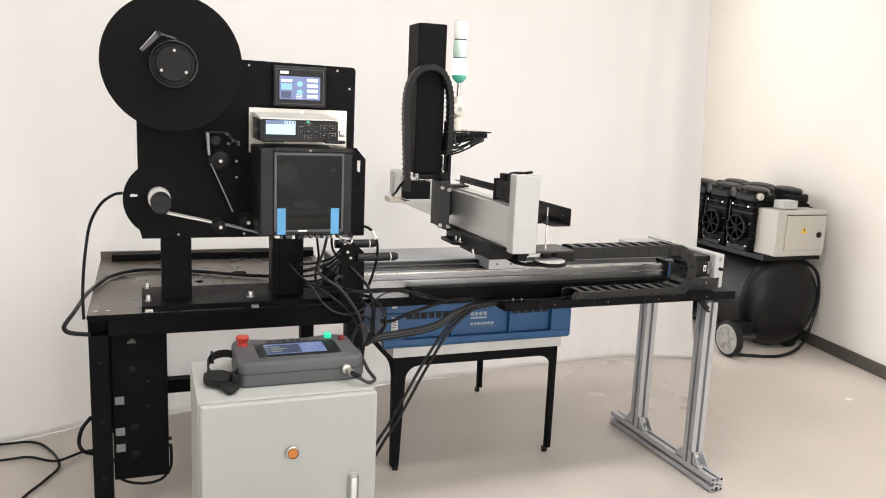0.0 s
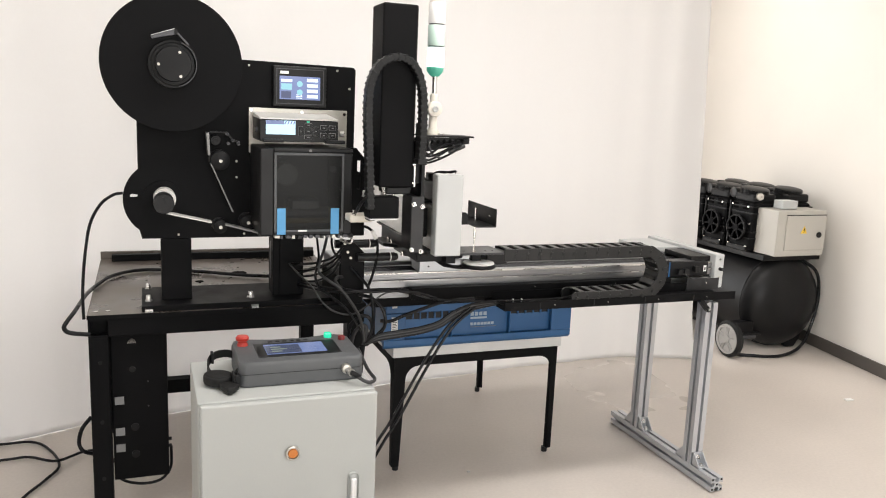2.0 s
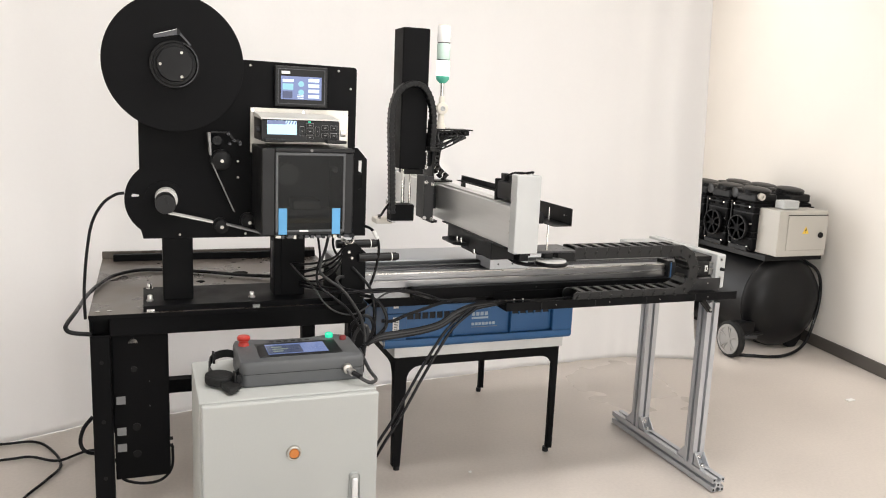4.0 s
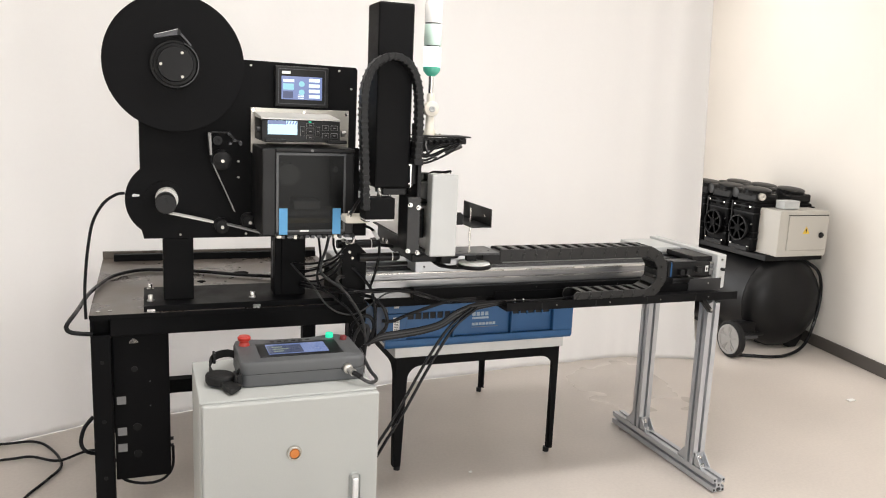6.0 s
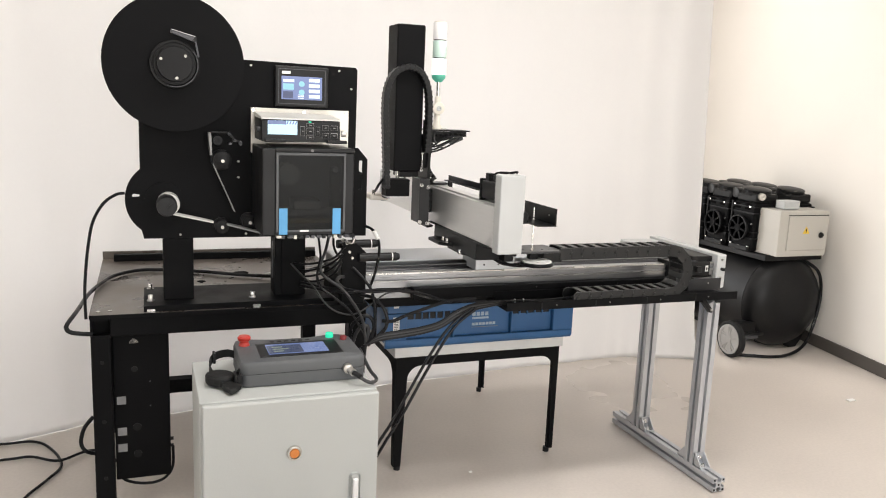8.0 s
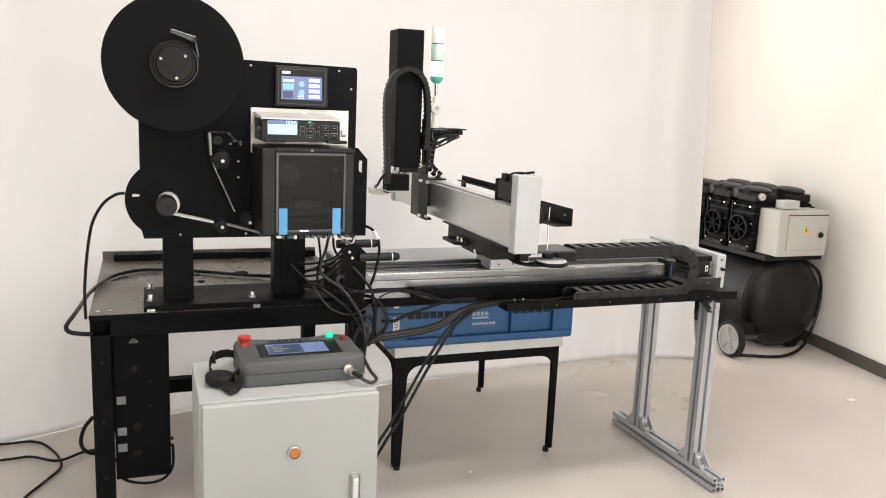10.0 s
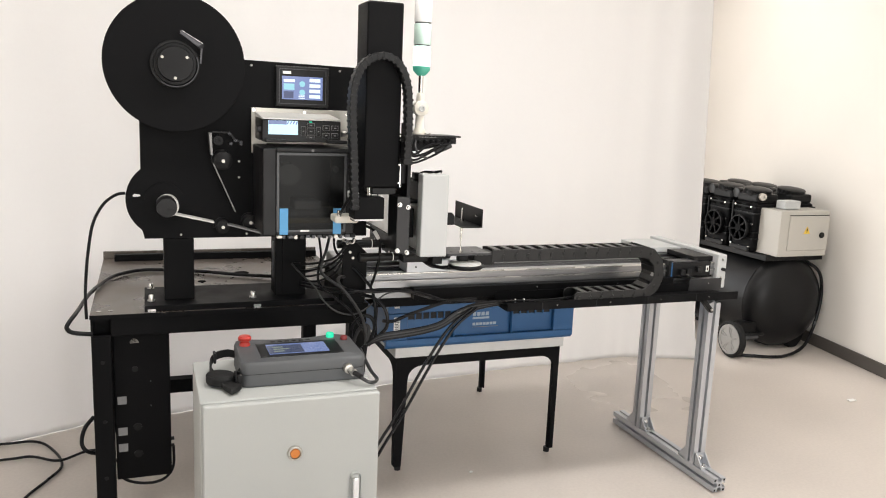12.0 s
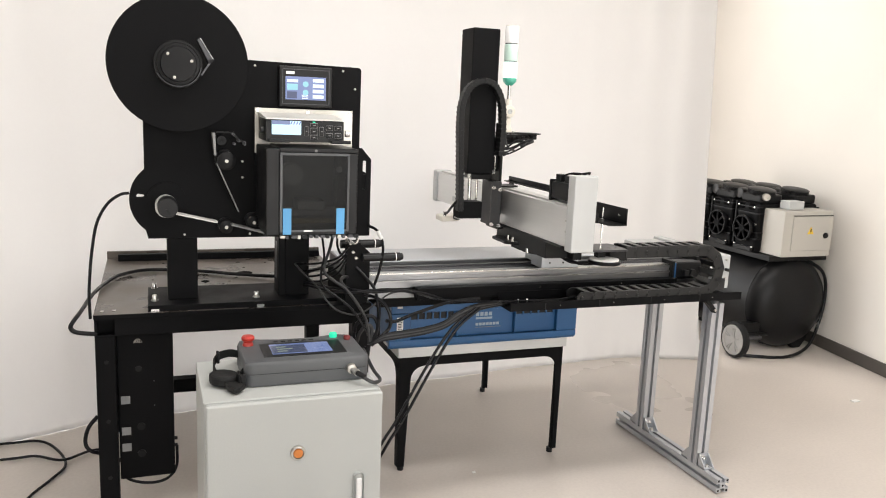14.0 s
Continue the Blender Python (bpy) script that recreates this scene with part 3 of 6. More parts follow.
    bx(1.305, 1.308, 2.265, 2.50, 1.079, 1.134, 0.001, 1, bm=tr)
    part("side_tray", tr, BLACK_SATIN, t, "black folded tray for the cable chain")
    prism_pts = [(1.197, 1.076), (1.236, 1.076), (1.236, 1.108), (1.228, 1.116), (1.197, 1.116)]
    part("tray_ear", prism(prism_pts, "y", 2.33, 2.334), BLACK_SATIN, t)
    part("tray_screw", rod((1.304, 2.31, 1.108), "x", 0.003, 0.004, 10), STEEL, t)
    r = rod((1.283, 2.38, 1.034), "z", 0.0022, 0.115, 10)
    rod((1.283, 2.38, 1.045), "z", 0.0042, 0.045, 10, bm=r)
    rod((1.283, 2.38, 1.083), "z", 0.0065, 0.007, 6, bm=r)
    rod((1.283, 2.38, 1.104), "z", 0.0022, 0.04, 10, bm=r)
    rod((1.283, 2.38, 0.979), "z", 0.006, 0.006, 6, bm=r)
    part("tray_rod", r, STEEL, t, "thin steel support rod")
    part("chain_arm", bx(1.235, 1.392, 2.37, 2.50, 0.966, 0.973, 0.002), DARK_STEEL, t, "dark drilled arm plate")
    for x in (1.262, 1.30, 1.338, 1.365):
        part("arm_hole", rod((x, 2.41, 0.9735), "z", 0.0035, 0.001, 10), BLACK_PLASTIC, t)
    # plain white disc hung below the arm plate
    part("arm_disc", rod((1.306, 2.385, 0.938), "z", 0.052, 0.004, 36), WHITE, t, "white disc under the arm plate")
    part("arm_ring", tube([(1.306 + 0.052 * math.cos(radians(a)), 2.385 + 0.052 * math.sin(radians(a)), 0.929) for a in range(0, 361, 20)], 0.007), CABLE_BLACK, t, "black cable coiled under the arm plate")
    part("arm_post", bx(1.205, 1.24, 2.43, 2.49, 0.928, 0.973, 0.002), BLACK_SATIN, t)
    part("chain_end", bx(1.352, 1.43, 2.425, 2.50, 0.922, 0.964, 0.004), BLACK_PLASTIC, t)
    part("disc_post", bx(1.29, 1.322, 2.405, 2.43, 0.9405, 0.9655), BLACK_SATIN, t)
    part("loose_cable", tube([(1.20, 2.47, 0.925), (1.235, 2.44, 0.915), (1.29, 2.43, 0.913), (1.345, 2.43, 0.918), (1.385, 2.45, 0.93)], 0.006), CABLE_BLACK, t)
    part("loose_cable", tube([(1.19, 2.50, 0.93), (1.215, 2.46, 0.915), (1.25, 2.43, 0.918), (1.27, 2.41, 0.927)], 0.005), CABLE_BLACK, t)
    # black tray for the flat chain along the top
    tt = bx(1.192, 1.212, 2.50, 3.02, 1.150, 1.153)
    bx(1.212, 1.215, 2.50, 3.02, 1.150, 1.172, bm=tt)
    part("top_tray", tt, BLACK_SATIN, t, "thin black chain tray along the beam")
    for y in (2.56, 2.94):
        part("tray_lug", bx(1.1905, 1.20, y, y + 0.03, 1.10, 1.1495), BLACK_SATIN, t)
    return t


# ---- upright axis with its head and signal tower ----


def chain_mesh(name, pitch, h, w):
    """One link along x: two side plates with rivets at the joint, and two flat cross bars."""
    b = bmesh.new()
    q = pitch * 0.5
    for s in (-1, 1):
        y0 = s * w / 2
        bx(-q * 0.98, q * 0.98, min(y0, y0 - s * 0.006), max(y0, y0 - s * 0.006), -h / 2, h / 2, 0.0015, 1, b)
        rod((q, y0 - s * 0.0042, 0), "y", h * 0.5, 0.007, 20, bm=b)
        rod((q, y0 + s * 0.0010, 0), "y", h * 0.17, 0.004, 14, bm=b)
        rod((q, y0 + s * 0.0020, 0), "y", h * 0.08, 0.005, 10, bm=b)
    for z in (h / 2 - 0.003, -h / 2 - 0.001):
        bx(-pitch * 0.23, pitch * 0.23, -w / 2 + 0.004, w / 2 - 0.004, z, z + 0.004, 0.001, 1, bm=b)
    me = bpy.data.meshes.new(name)
    b.to_mesh(me)
    b.free()
    me.materials.append(CHAIN)
    return me


LOOP, LOOP_LINKS, LOOP_PITCH = [], 46, 0.0203
DROP_CHAIN, DROP_LINKS = [], 11


def drop_poses(y):
    """Poses of the short chain's links when the upright stands at y: it hangs clear once the upright has passed the tray's end."""
    u = min(1.0, max(0.0, (y - 2.84) / 0.10))
    path = spline([(1.07 + 0.072 * u, 2.885, 1.345), (1.066 + 0.068 * u, 2.885, 1.30), (1.062 + 0.060 * u, 2.882, 1.245), (1.064 + 0.060 * u, 2.88, 1.195), (1.070 + 0.102 * u, 2.88, 1.150)], 8)
    out = []
    for k in range(DROP_LINKS):
        s = (k + 0.5) / DROP_LINKS * (len(path) - 1)
        i = min(int(s), len(path) - 2)
        p, w = path[i].lerp(path[i + 1], s - i), path[i + 1] - path[i]
        out.append(Matrix.Translation(p) @ Matrix.Rotation(math.atan2(-w.z, w.x), 4, "Y") @ Matrix.Rotation(radians(55), 4, "X"))
    return out


def loop_poses(d):
    """Poses of the loop's links when the head hangs d metres from its upper stop."""
    path = spline([(0.893, 2.735, 1.14 + d), (0.889, 2.735, 1.24 + 0.8 * d), (0.885, 2.735, 1.32 + 0.6 * d), (0.880, 2.735, 1.42 + 0.5 * d), (0.885, 2.735, 1.50 + 0.5 * d),
                   (0.912, 2.735, 1.558 + 0.5 * d), (0.965, 2.735, 1.583 + 0.5 * d), (1.015, 2.735, 1.562 + 0.5 * d), (1.043, 2.735, 1.50 + 0.5 * d), (1.050, 2.735, 1.40 + 0.2 * d),
                   (1.047, 2.735, 1.29)], 10)
    leng = [0]
    for a, b in zip(path, path[1:]):
        leng.append(leng[-1] + (b - a).length)
    out = []
    for k in range(LOOP_LINKS):
        s = (k + 0.5) * leng[-1] / LOOP_LINKS
        i = min(max(j for j in range(len(leng)) if leng[j] <= s), len(path) - 2)
        p, w = path[i].lerp(path[i + 1], (s - leng[i]) / (leng[i + 1] - leng[i])), path[i + 1] - path[i]
        out.append(Matrix.Translation(p) @ Matrix.Rotation(math.atan2(-w.z, w.x), 4, "Y"))
    return out


def upright():
    t = thing("upright_axis", (1.0, 2.80, 1.0), "black upright axis with cable loop and signal tower", "upright axis")
    part("housing", bx(0.926, 1.034, 2.755, 2.875, 1.200, 1.737, 0.005), BLACK, t, "matt black box housing")
    part("lower_block", bx(0.955, 1.03, 2.77, 2.86, 1.178, 1.1995, 0.003), BLACK_SATIN, t)
    # bracket: front plate with four screws, side web that rises beside the housing, foot below the beam
    part("front_plate", bx(1.034, 1.075, 2.762, 2.770, 0.996, 1.172, 0.002), SATIN_GREY, t, "dark anodised front plate")
    part("side_web", prism([(2.771, 0.990), (2.771, 1.172), (2.771, 1.385), (2.80, 1.385), (2.82, 1.20), (2.90, 1.17), (2.90, 0.990)], "x", 1.066, 1.076), BLACK_SATIN, t, "black side web plate")
    part("inner_block", bx(1.036, 1.0655, 2.771, 2.865, 1.0, 1.170, 0.002), BLACK_SATIN, t)
    part("carriage", bx(1.0765, 1.1185, 2.85, 2.93, 1.03, 1.125, 0.003), BLACK_SATIN, t)
    part("top_clamp", prism([(1.0765, 1.139), (1.19, 1.139), (1.19, 1.146), (1.10, 1.146), (1.0765, 1.19)], "y", 2.86, 2.93), BLACK_SATIN, t)
    part("foot_plate", prism([(1.0765, 2.78), (1.108, 2.80), (1.108, 2.90), (1.0765, 2.90)], "z", 0.980, 0.9885, 0.001), BLACK_SATIN, t)
    part("slide_spacer", bx(1.0342, 1.0655, 2.79, 2.86, 1.21, 1.34), BLACK_SATIN, t)
    for x, y, z in ((1.041, 2.762, 1.148), (1.068, 2.762, 1.140), (1.038, 2.762, 1.006), (1.068, 2.762, 1.000)):
        bolt((x, y, z), (0, -1, 0), 0.0048, 0.014, "bolt", t, STEEL)
    part("scale_strip", bx(1.0345, 1.0375, 2.750, 2.758, 1.203, 1.285), STEEL, t, "bright metal strip")
    for z in (1.215, 1.27):
        part("strip_screw", rod((1.031, 2.752, z), "y", 0.0025, 0.005, 8), STEEL, t)
    # loop of cable chain in front of the housing
    me = bpy.data.meshes.new("loop_link")
    pitch = LOOP_PITCH
    b = bx(-pitch * 0.56, pitch * 0.56, -0.017, 0.017, -0.0098, 0.0098, 0.002, 1)
    bx(-pitch * 0.30, pitch * 0.06, -0.0175, 0.0175, -0.0118, 0.0118, 0.001, 1, bm=b)
    bx(-pitch * 0.14, pitch * 0.14, -0.0185, -0.017, -0.006, 0.006, bm=b)
    b.to_mesh(me)
    b.free()
    me.materials.append(BLACK_PLASTIC)
    holder = part("cable_loop", bx(1.034, 1.064, 2.716, 2.754, 1.272, 1.29, 0.003), BLACK_PLASTIC, t, "black cable chain bent in a loop")
    for k in range(LOOP_LINKS):
        ob = new("link", me)
        ob.parent = holder
        LOOP.append(ob)
    LOOP.append(ORIGIN[holder.name])
    part("loop_bracket", bx(1.04, 1.062, 2.722, 2.770, 1.292, 1.395, 0.003), BLACK_SATIN, t)
    # shelf with the sockets under it and the leads that leave them
    sh = part("shelf", bx(1.072, 1.243, 2.79, 2.90, 1.353, 1.358, 0.001), BLACK_SATIN, t, "thin black perforated shelf")
    part("shelf_bracket", prism([(1.077, 1.352), (1.215, 1.352), (1.165, 1.322), (1.077, 1.305)], "y", 2.80, 2.803), BLACK_SATIN, sh)
    for k in range(6):
        part("socket", rod((1.108 + k * 0.020, 2.80, 1.337 + 0.001 * k), (0.25, -1, -0.4), 0.0075, 0.022, 10), BLACK_PLASTIC, sh)
    part("junction_block", bx(1.188, 1.232, 2.80, 2.87, 1.333, 1.3525, 0.003), BLACK_PLASTIC, sh)
    part("plug_row", rod((1.185, 2.79, 1.318), (1, 0, 0.42), 0.0075, 0.055, 12), CABLE_GREY, sh, "grey cable plug")
    for k, (dx, dz) in enumerate(((0, 0), (0.010, 0.014), (0.018, -0.010), (-0.02, 0.022))):
        part("cable", tube([(1.195 + dx * 0.6, 2.79, 1.335), (1.155 + dx, 2.78, 1.316 + dz * 0.6), (1.11 + dx * 0.5, 2.77, 1.293 + dz * 0.7), (1.082, 2.765, 1.284 + dz * 0.8), (1.064, 2.765, 1.297 + dz), (1.058, 2.765, 1.345)], 0.0035),
             CABLE_BLACK, sh)
    part("bent_lead", tube([(1.10, 2.80, 1.345), (1.092, 2.785, 1.325), (1.10, 2.77, 1.30), (1.125, 2.765, 1.29)], 0.0035), CABLE_GREY, sh)
    for x in (1.132, 1.146):
        part("shelf_screw", rod((x, 2.81, 1.361), "z", 0.003, 0.006, 8), STEEL, sh)
    # signal tower
    x, y = 1.128, 2.86
    tw = part("tower_pole", lathe((x, y, 1.358), "z", [(0.021, 0), (0.021, 0.008), (0.014, 0.020), (0.0125, 0.06), (0.0125, 0.120), (0.010, 0.128), (0, 0.128)]), WHITE_PLASTIC, t, "cream pole foot", True)
    part("ball_joint", rod((x, y - 0.004, 1.438), "y", 0.024, 0.03, 24, bevel=0.004), WHITE_PLASTIC, tw, "cream hinge disc", True)
    part("hinge_screw", lathe((x, y - 0.019, 1.438), (0, -1, 0), [(0.010, 0), (0.010, 0.003), (0.006, 0.0035), (0.005, 0.001), (0, 0.001)], 20), WHITE_CAP, tw)
    part("steel_tube", rod((x, y, 1.510), "z", 0.0078, 0.062), STEEL, tw, "chromed tube", True)
    part("tower_base", lathe((x, y, 1.538), "z", [(0.011, 0), (0.018, 0.006), (0.0262, 0.016), (0.027, 0.028), (0, 0.028)]), GREEN_LIT_RING, tw, "chrome base ring, the lamp's green light put into its colour", True)
    for k, (z0, z1, m, lab) in enumerate(((1.566, 1.627, LENS_LIT, "brightly glowing pale green lens"), (1.631, 1.694, LENS_A, "translucent pale lens"), (1.698, 1.762, LENS_B, "translucent white lens"))):
        part("lens", lathe((x, y, z0), "z", [(0.026, 0), (0.0268, 0.002), (0.0268, z1 - z0 - 0.003), (0.025, z1 - z0), (0, z1 - z0)]), m, tw, lab, True)
        part("ring", rod((x, y, z1 + 0.002), "z", 0.0245, 0.0035, 24), DARK_STEEL if k < 2 else WHITE_PLASTIC, tw)
    # short chain from the shelf to the beam; its links are keyed
    me = bpy.data.meshes.new("drop_link")
    b = bx(-0.0105, 0.0105, -0.018, -0.012, -0.009, 0.009, 0.001, 1)
    bx(-0.0105, 0.0105, 0.012, 0.018, -0.009, 0.009, 0.001, 1, bm=b)
    bx(-0.005, 0.005, -0.012, 0.012, -0.009, -0.006, bm=b)
    bx(-0.005, 0.005, -0.012, 0.012, 0.006, 0.009, bm=b)
    b.to_mesh(me)
    b.free()
    me.materials.append(BLACK_PLASTIC)
    hold = part("drop_chain", bx(1.095, 1.13, 2.868, 2.896, 1.335, 1.352, 0.002), BLACK_PLASTIC, t, "black ladder-like cable chain hanging to the beam")
    for k in range(DROP_LINKS):
        ob = new("link", me)
        ob.parent = hold
        DROP_CHAIN.append(ob)
    DROP_CHAIN.append(ORIGIN[hold.name])
    # the head that reaches down
    h = part("pick_head", bx(0.893, 0.985, 2.735, 2.80, 1.108, 1.172, 0.002), BLACK, t, "black block head")
    part("base_strip", bx(0.897, 0.983, 2.738, 2.797, 1.1035, 1.1075), ALU_PALE, h, "bright strip under the head")
    for z in (1.13, 1.155):
        part("screw", rod((0.986, 2.76, z), "x", 0.003, 0.004, 10), STEEL, h)
    part("shaft", rod((0.955, 2.80, 1.26), "z", 0.008, 0.18, 12), STEEL, h, "", True)
    part("shaft", rod((0.985, 2.80, 1.26), "z", 0.005, 0.18, 12), STEEL, h, "", True)
    part("pad_bracket", bx(0.887, 0.91, 2.745, 2.80, 1.166, 1.187, 0.002), WHITE_CAP, h, "small white fitting")
    part("suction_pad", bx(0.858, 0.932, 2.83, 2.90, 1.082, 1.105, 0.006), WHITE_PLASTIC, h, "cream suction pad")
    part("pad_fitting", bx(0.905, 0.925, 2.79, 2.835, 1.094, 1.103), BLACK_PLASTIC, h)
    part("air_hose", tube([(0.905, 2.74, 1.20), (0.885, 2.742, 1.175), (0.872, 2.76, 1.15), (0.872, 2.80, 1.125), (0.873, 2.835, 1.112)], 0.005), CABLE_BLACK, h)
    part("fitting", rod((0.873, 2.838, 1.112), "z", 0.007, 0.018, 12), STEEL, h)
    return t, h


# ---- cable chain of the long axis: every link is keyed along its loop ----
CH_R, CH_TOP, CH_Y, CH_FIX = 0.0815, 0.951, 2.465, 1.45


def axis_chain():
    pitch = 0.0463
    me = chain_mesh("chain_link", pitch, 0.042, 0.085)
    t = thing("cable_chain", (1.45, CH_Y, 0.764), "black plastic cable chain lying in the tray", "cable chain")
    return t, [chain_link(me, t) for k in range(24)], pitch


def chain_link(me, t):
    ob = new("chain_link", me)
    ob.parent = t
    return ob


def chain_pose(s, xc, length):
    """Pose of a point s metres along the chain from its moving end at xc."""
    xb = (length - math.pi * CH_R + xc + CH_FIX) / 2
    zc = CH_TOP - CH_R
    run = xb - xc
    if s < run:
        return xc + s, CH_TOP, 0.0
    if s < run + math.pi * CH_R:
        a = (s - run) / CH_R
        return xb + CH_R * math.sin(a), zc + CH_R * math.cos(a), a
    return xb - (s - run - math.pi * CH_R), zc - CH_R, math.pi


# ---- reel plate, reels and printer ----


def reel_stand():
    t = thing("reel_stand", (0.33, 2.73, 0.757), "black upright plate on two pillars above the bench", "label machine stand")
    out = [(0.72, 0.985), (0.72, 1.20), (0.682, 1.22), *arc(0.672, 1.552, 0.012, 0, 90, 4), (0.25, 1.57), (-0.02, 1.40), (-0.02, 1.21),
           *arc(0.058, 1.112, 0.125, 128, 176, 7), (-0.044, 1.1206), (-0.046, 1.126), (-0.040, 1.1315), (-0.024, 1.1290), (-0.021, 1.1255), (-0.025, 1.121), (-0.044, 1.1202), *arc(0.058, 1.112, 0.125, 176.2, 232, 7), (-0.012, 0.985)]
    part("main_plate", prism(out, "y", 2.70, 2.712), BLACK, t, "matt black upright plate")
    part("base_plate", bx(-0.018, 0.66, 2.632, 2.90, 0.757, 0.777, 0.002), BLACK, t)
    part("pillar", bx(0.045, 0.14, 2.70, 2.80, 0.777, 0.984, 0.003), BLACK, t)
    p = bx(0.407, 0.43, 2.70, 2.80, 0.777, 0.984, 0.002)
    bx(0.43, 0.512, 2.70, 2.72, 0.777, 0.984, 0.002, bm=p)
    part("pillar", p, BLACK, t)
    part("pillar_slot", bx(0.4055, 0.4075, 2.735, 2.765, 0.83, 0.96), DARK_STEEL, t)
    for x, y in ((0.003, 2.70), (0.003, 2.87), (0.33, 2.69)):
        bolt((x, y, 0.777), (0, 0, 1), 0.008, 0.02, "bolt", t)
    for x in (-0.008, 0.325):
        part("zinc_clip", bx(x, x + 0.024, 2.627, 2.6318, 0.7575, 0.767), STEEL, t)
    for x, z in ((0.327, 1.553), (0.62, 1.55), (0.663, 1.492), (0.286, 1.240), (0.286, 1.187), (0.31, 0.997), (0.10, 0.997)):
        part("screw", rod((x, 2.698, z), "y", 0.0038, 0.006, 12, bevel=0.001), ZINC, t)
    # guide rollers, with the label web between them
    for x, z, r in ((0.231, 1.244, 0.030), (0.229, 1.028, 0.022), (0.318, 1.042, 0.024)):
        ro = part("guide_roller", lathe((x, 2.70, z), (0, -1, 0), [(r * 1.15, 0), (r * 1.15, 0.006), (r, 0.008), (r, 0.05), (r * 0.5, 0.056), (0, 0.056)]), BLACK_SATIN, t, "", True)
        part("roller_screw", lathe((x, 2.644, z), (0, -1, 0), [(0.0055, 0), (0.0055, 0.004), (0.003, 0.004), (0.0025, 0.002), (0, 0.002)], 14), ZINC, ro)
    w = prism([(0.187, 1.334), (0.196, 1.334), (0.199, 1.262), (0.193, 1.262)], "y", 2.645, 2.69)
    part("label_web", w, WEB, t, "dull strip of label web")
    w = prism([(0.200, 1.234), (0.203, 1.235), (0.271, 1.078), (0.268, 1.077)], "y", 2.650, 2.69)
    part("label_web", w, WEB, t)
    w = prism([(0.062, 1.077), (0.064, 1.081), (0.20, 1.05), (0.198, 1.046)], "y", 2.615, 2.66)
    part("label_web", w, LABEL_STRIP, t, "strip of label backing paper")
    w = prism([(0.242, 1.038), (0.243, 1.042), (0.347, 1.015), (0.345, 1.010)], "y", 2.615, 2.66)
    part("label_web", w, WEB, t)
    # small tension lever with its pins, and the screws beside it
    part("tension_lever", prism([(0.200, 1.333), (0.250, 1.332), (0.262, 1.318), (0.268, 1.306), (0.292, 1.303), (0.292, 1.309), (0.274, 1.313), (0.256, 1.337), (0.200, 1.338)], "y", 2.666, 2.670), BLACK_SATIN, t, "thin dark tension lever")
    for x, z in ((0.254, 1.330), (0.272, 1.309), (0.258, 1.299), (0.290, 1.304), (0.290, 1.298)):
        part("pin", lathe((x, 2.666, z), (0, -1, 0), [(0.0045, -0.03), (0.0045, 0.002), (0.0025, 0.002), (0.002, 0), (0, 0)], 14), DARK_STEEL, t)
    part("tension_disc", lathe((0.218, 2.69, 1.308), (0, -1, 0), [(0.017, -0.01), (0.017, 0.016), (0.015, 0.018), (0.009, 0.018), (0.009, 0.022), (0.004, 0.022), (0, 0.02)], 24), BLACK_SATIN, t, "", True)
    part("guide_finger", prism([(0.325, 1.04), (0.335, 1.037), (0.36, 1.005), (0.35, 1.0)], "y", 2.62, 2.64), BLACK_SATIN, t)
    # touch panel
    s = part("touch_panel", bx(0.402, 0.578, 2.672, 2.70, 1.425, 1.557, 0.004), BLACK_PLASTIC, t, "black touch panel showing a blue menu")
    fr = bx(0.412, 0.568, 2.670, 2.6725, 1.434, 1.436)
    for b in ((0.412, 0.568, 1.546, 1.548), (0.412, 0.414, 1.434, 1.548), (0.566, 0.568, 1.434, 1.548)):
        bx(b[0], b[1], 2.670, 2.6725, b[2], b[3], bm=fr)
    part("bezel_line", fr, DARK_STEEL, s)
    part("screen", bx(0.422, 0.556, 2.6695, 2.6718, 1.449, 1.524), SCREEN_BLUE, s, "lit blue screen")
    part("logo_bar", bx(0.424, 0.451, 2.6695, 2.6718, 1.531, 1.54), WHITE, s)
    for k in range(4):
        part("menu_button", bx(0.512, 0.548, 2.668, 2.6697, 1.455 + k * 0.0175, 1.466 + k * 0.0175), SCREEN_WHITE, s)
    for z in (1.50, 1.473):
        part("menu_disc", rod((0.488, 2.6687, z), "y", 0.0095, 0.002, 20), SCREEN_CYAN, s)
    for k in range(3):
        part("menu_text_bar", bx(0.476, 0.496, 2.668, 2.6697, 1.453 + k * 0.005, 1.4555 + k * 0.005), SCREEN_WHITE, s)
    part("menu_picture", bx(0.427, 0.462, 2.668, 2.6697, 1.48, 1.500), SCREEN_CYAN, s)
    part("menu_title_bar", bx(0.427, 0.463, 2.668, 2.6697, 1.505, 1.514), SCREEN_WHITE, s)
    part("menu_box", bx(0.427, 0.459, 2.668, 2.6697, 1.453, 1.475), SCREEN_DARK, s)
    return t


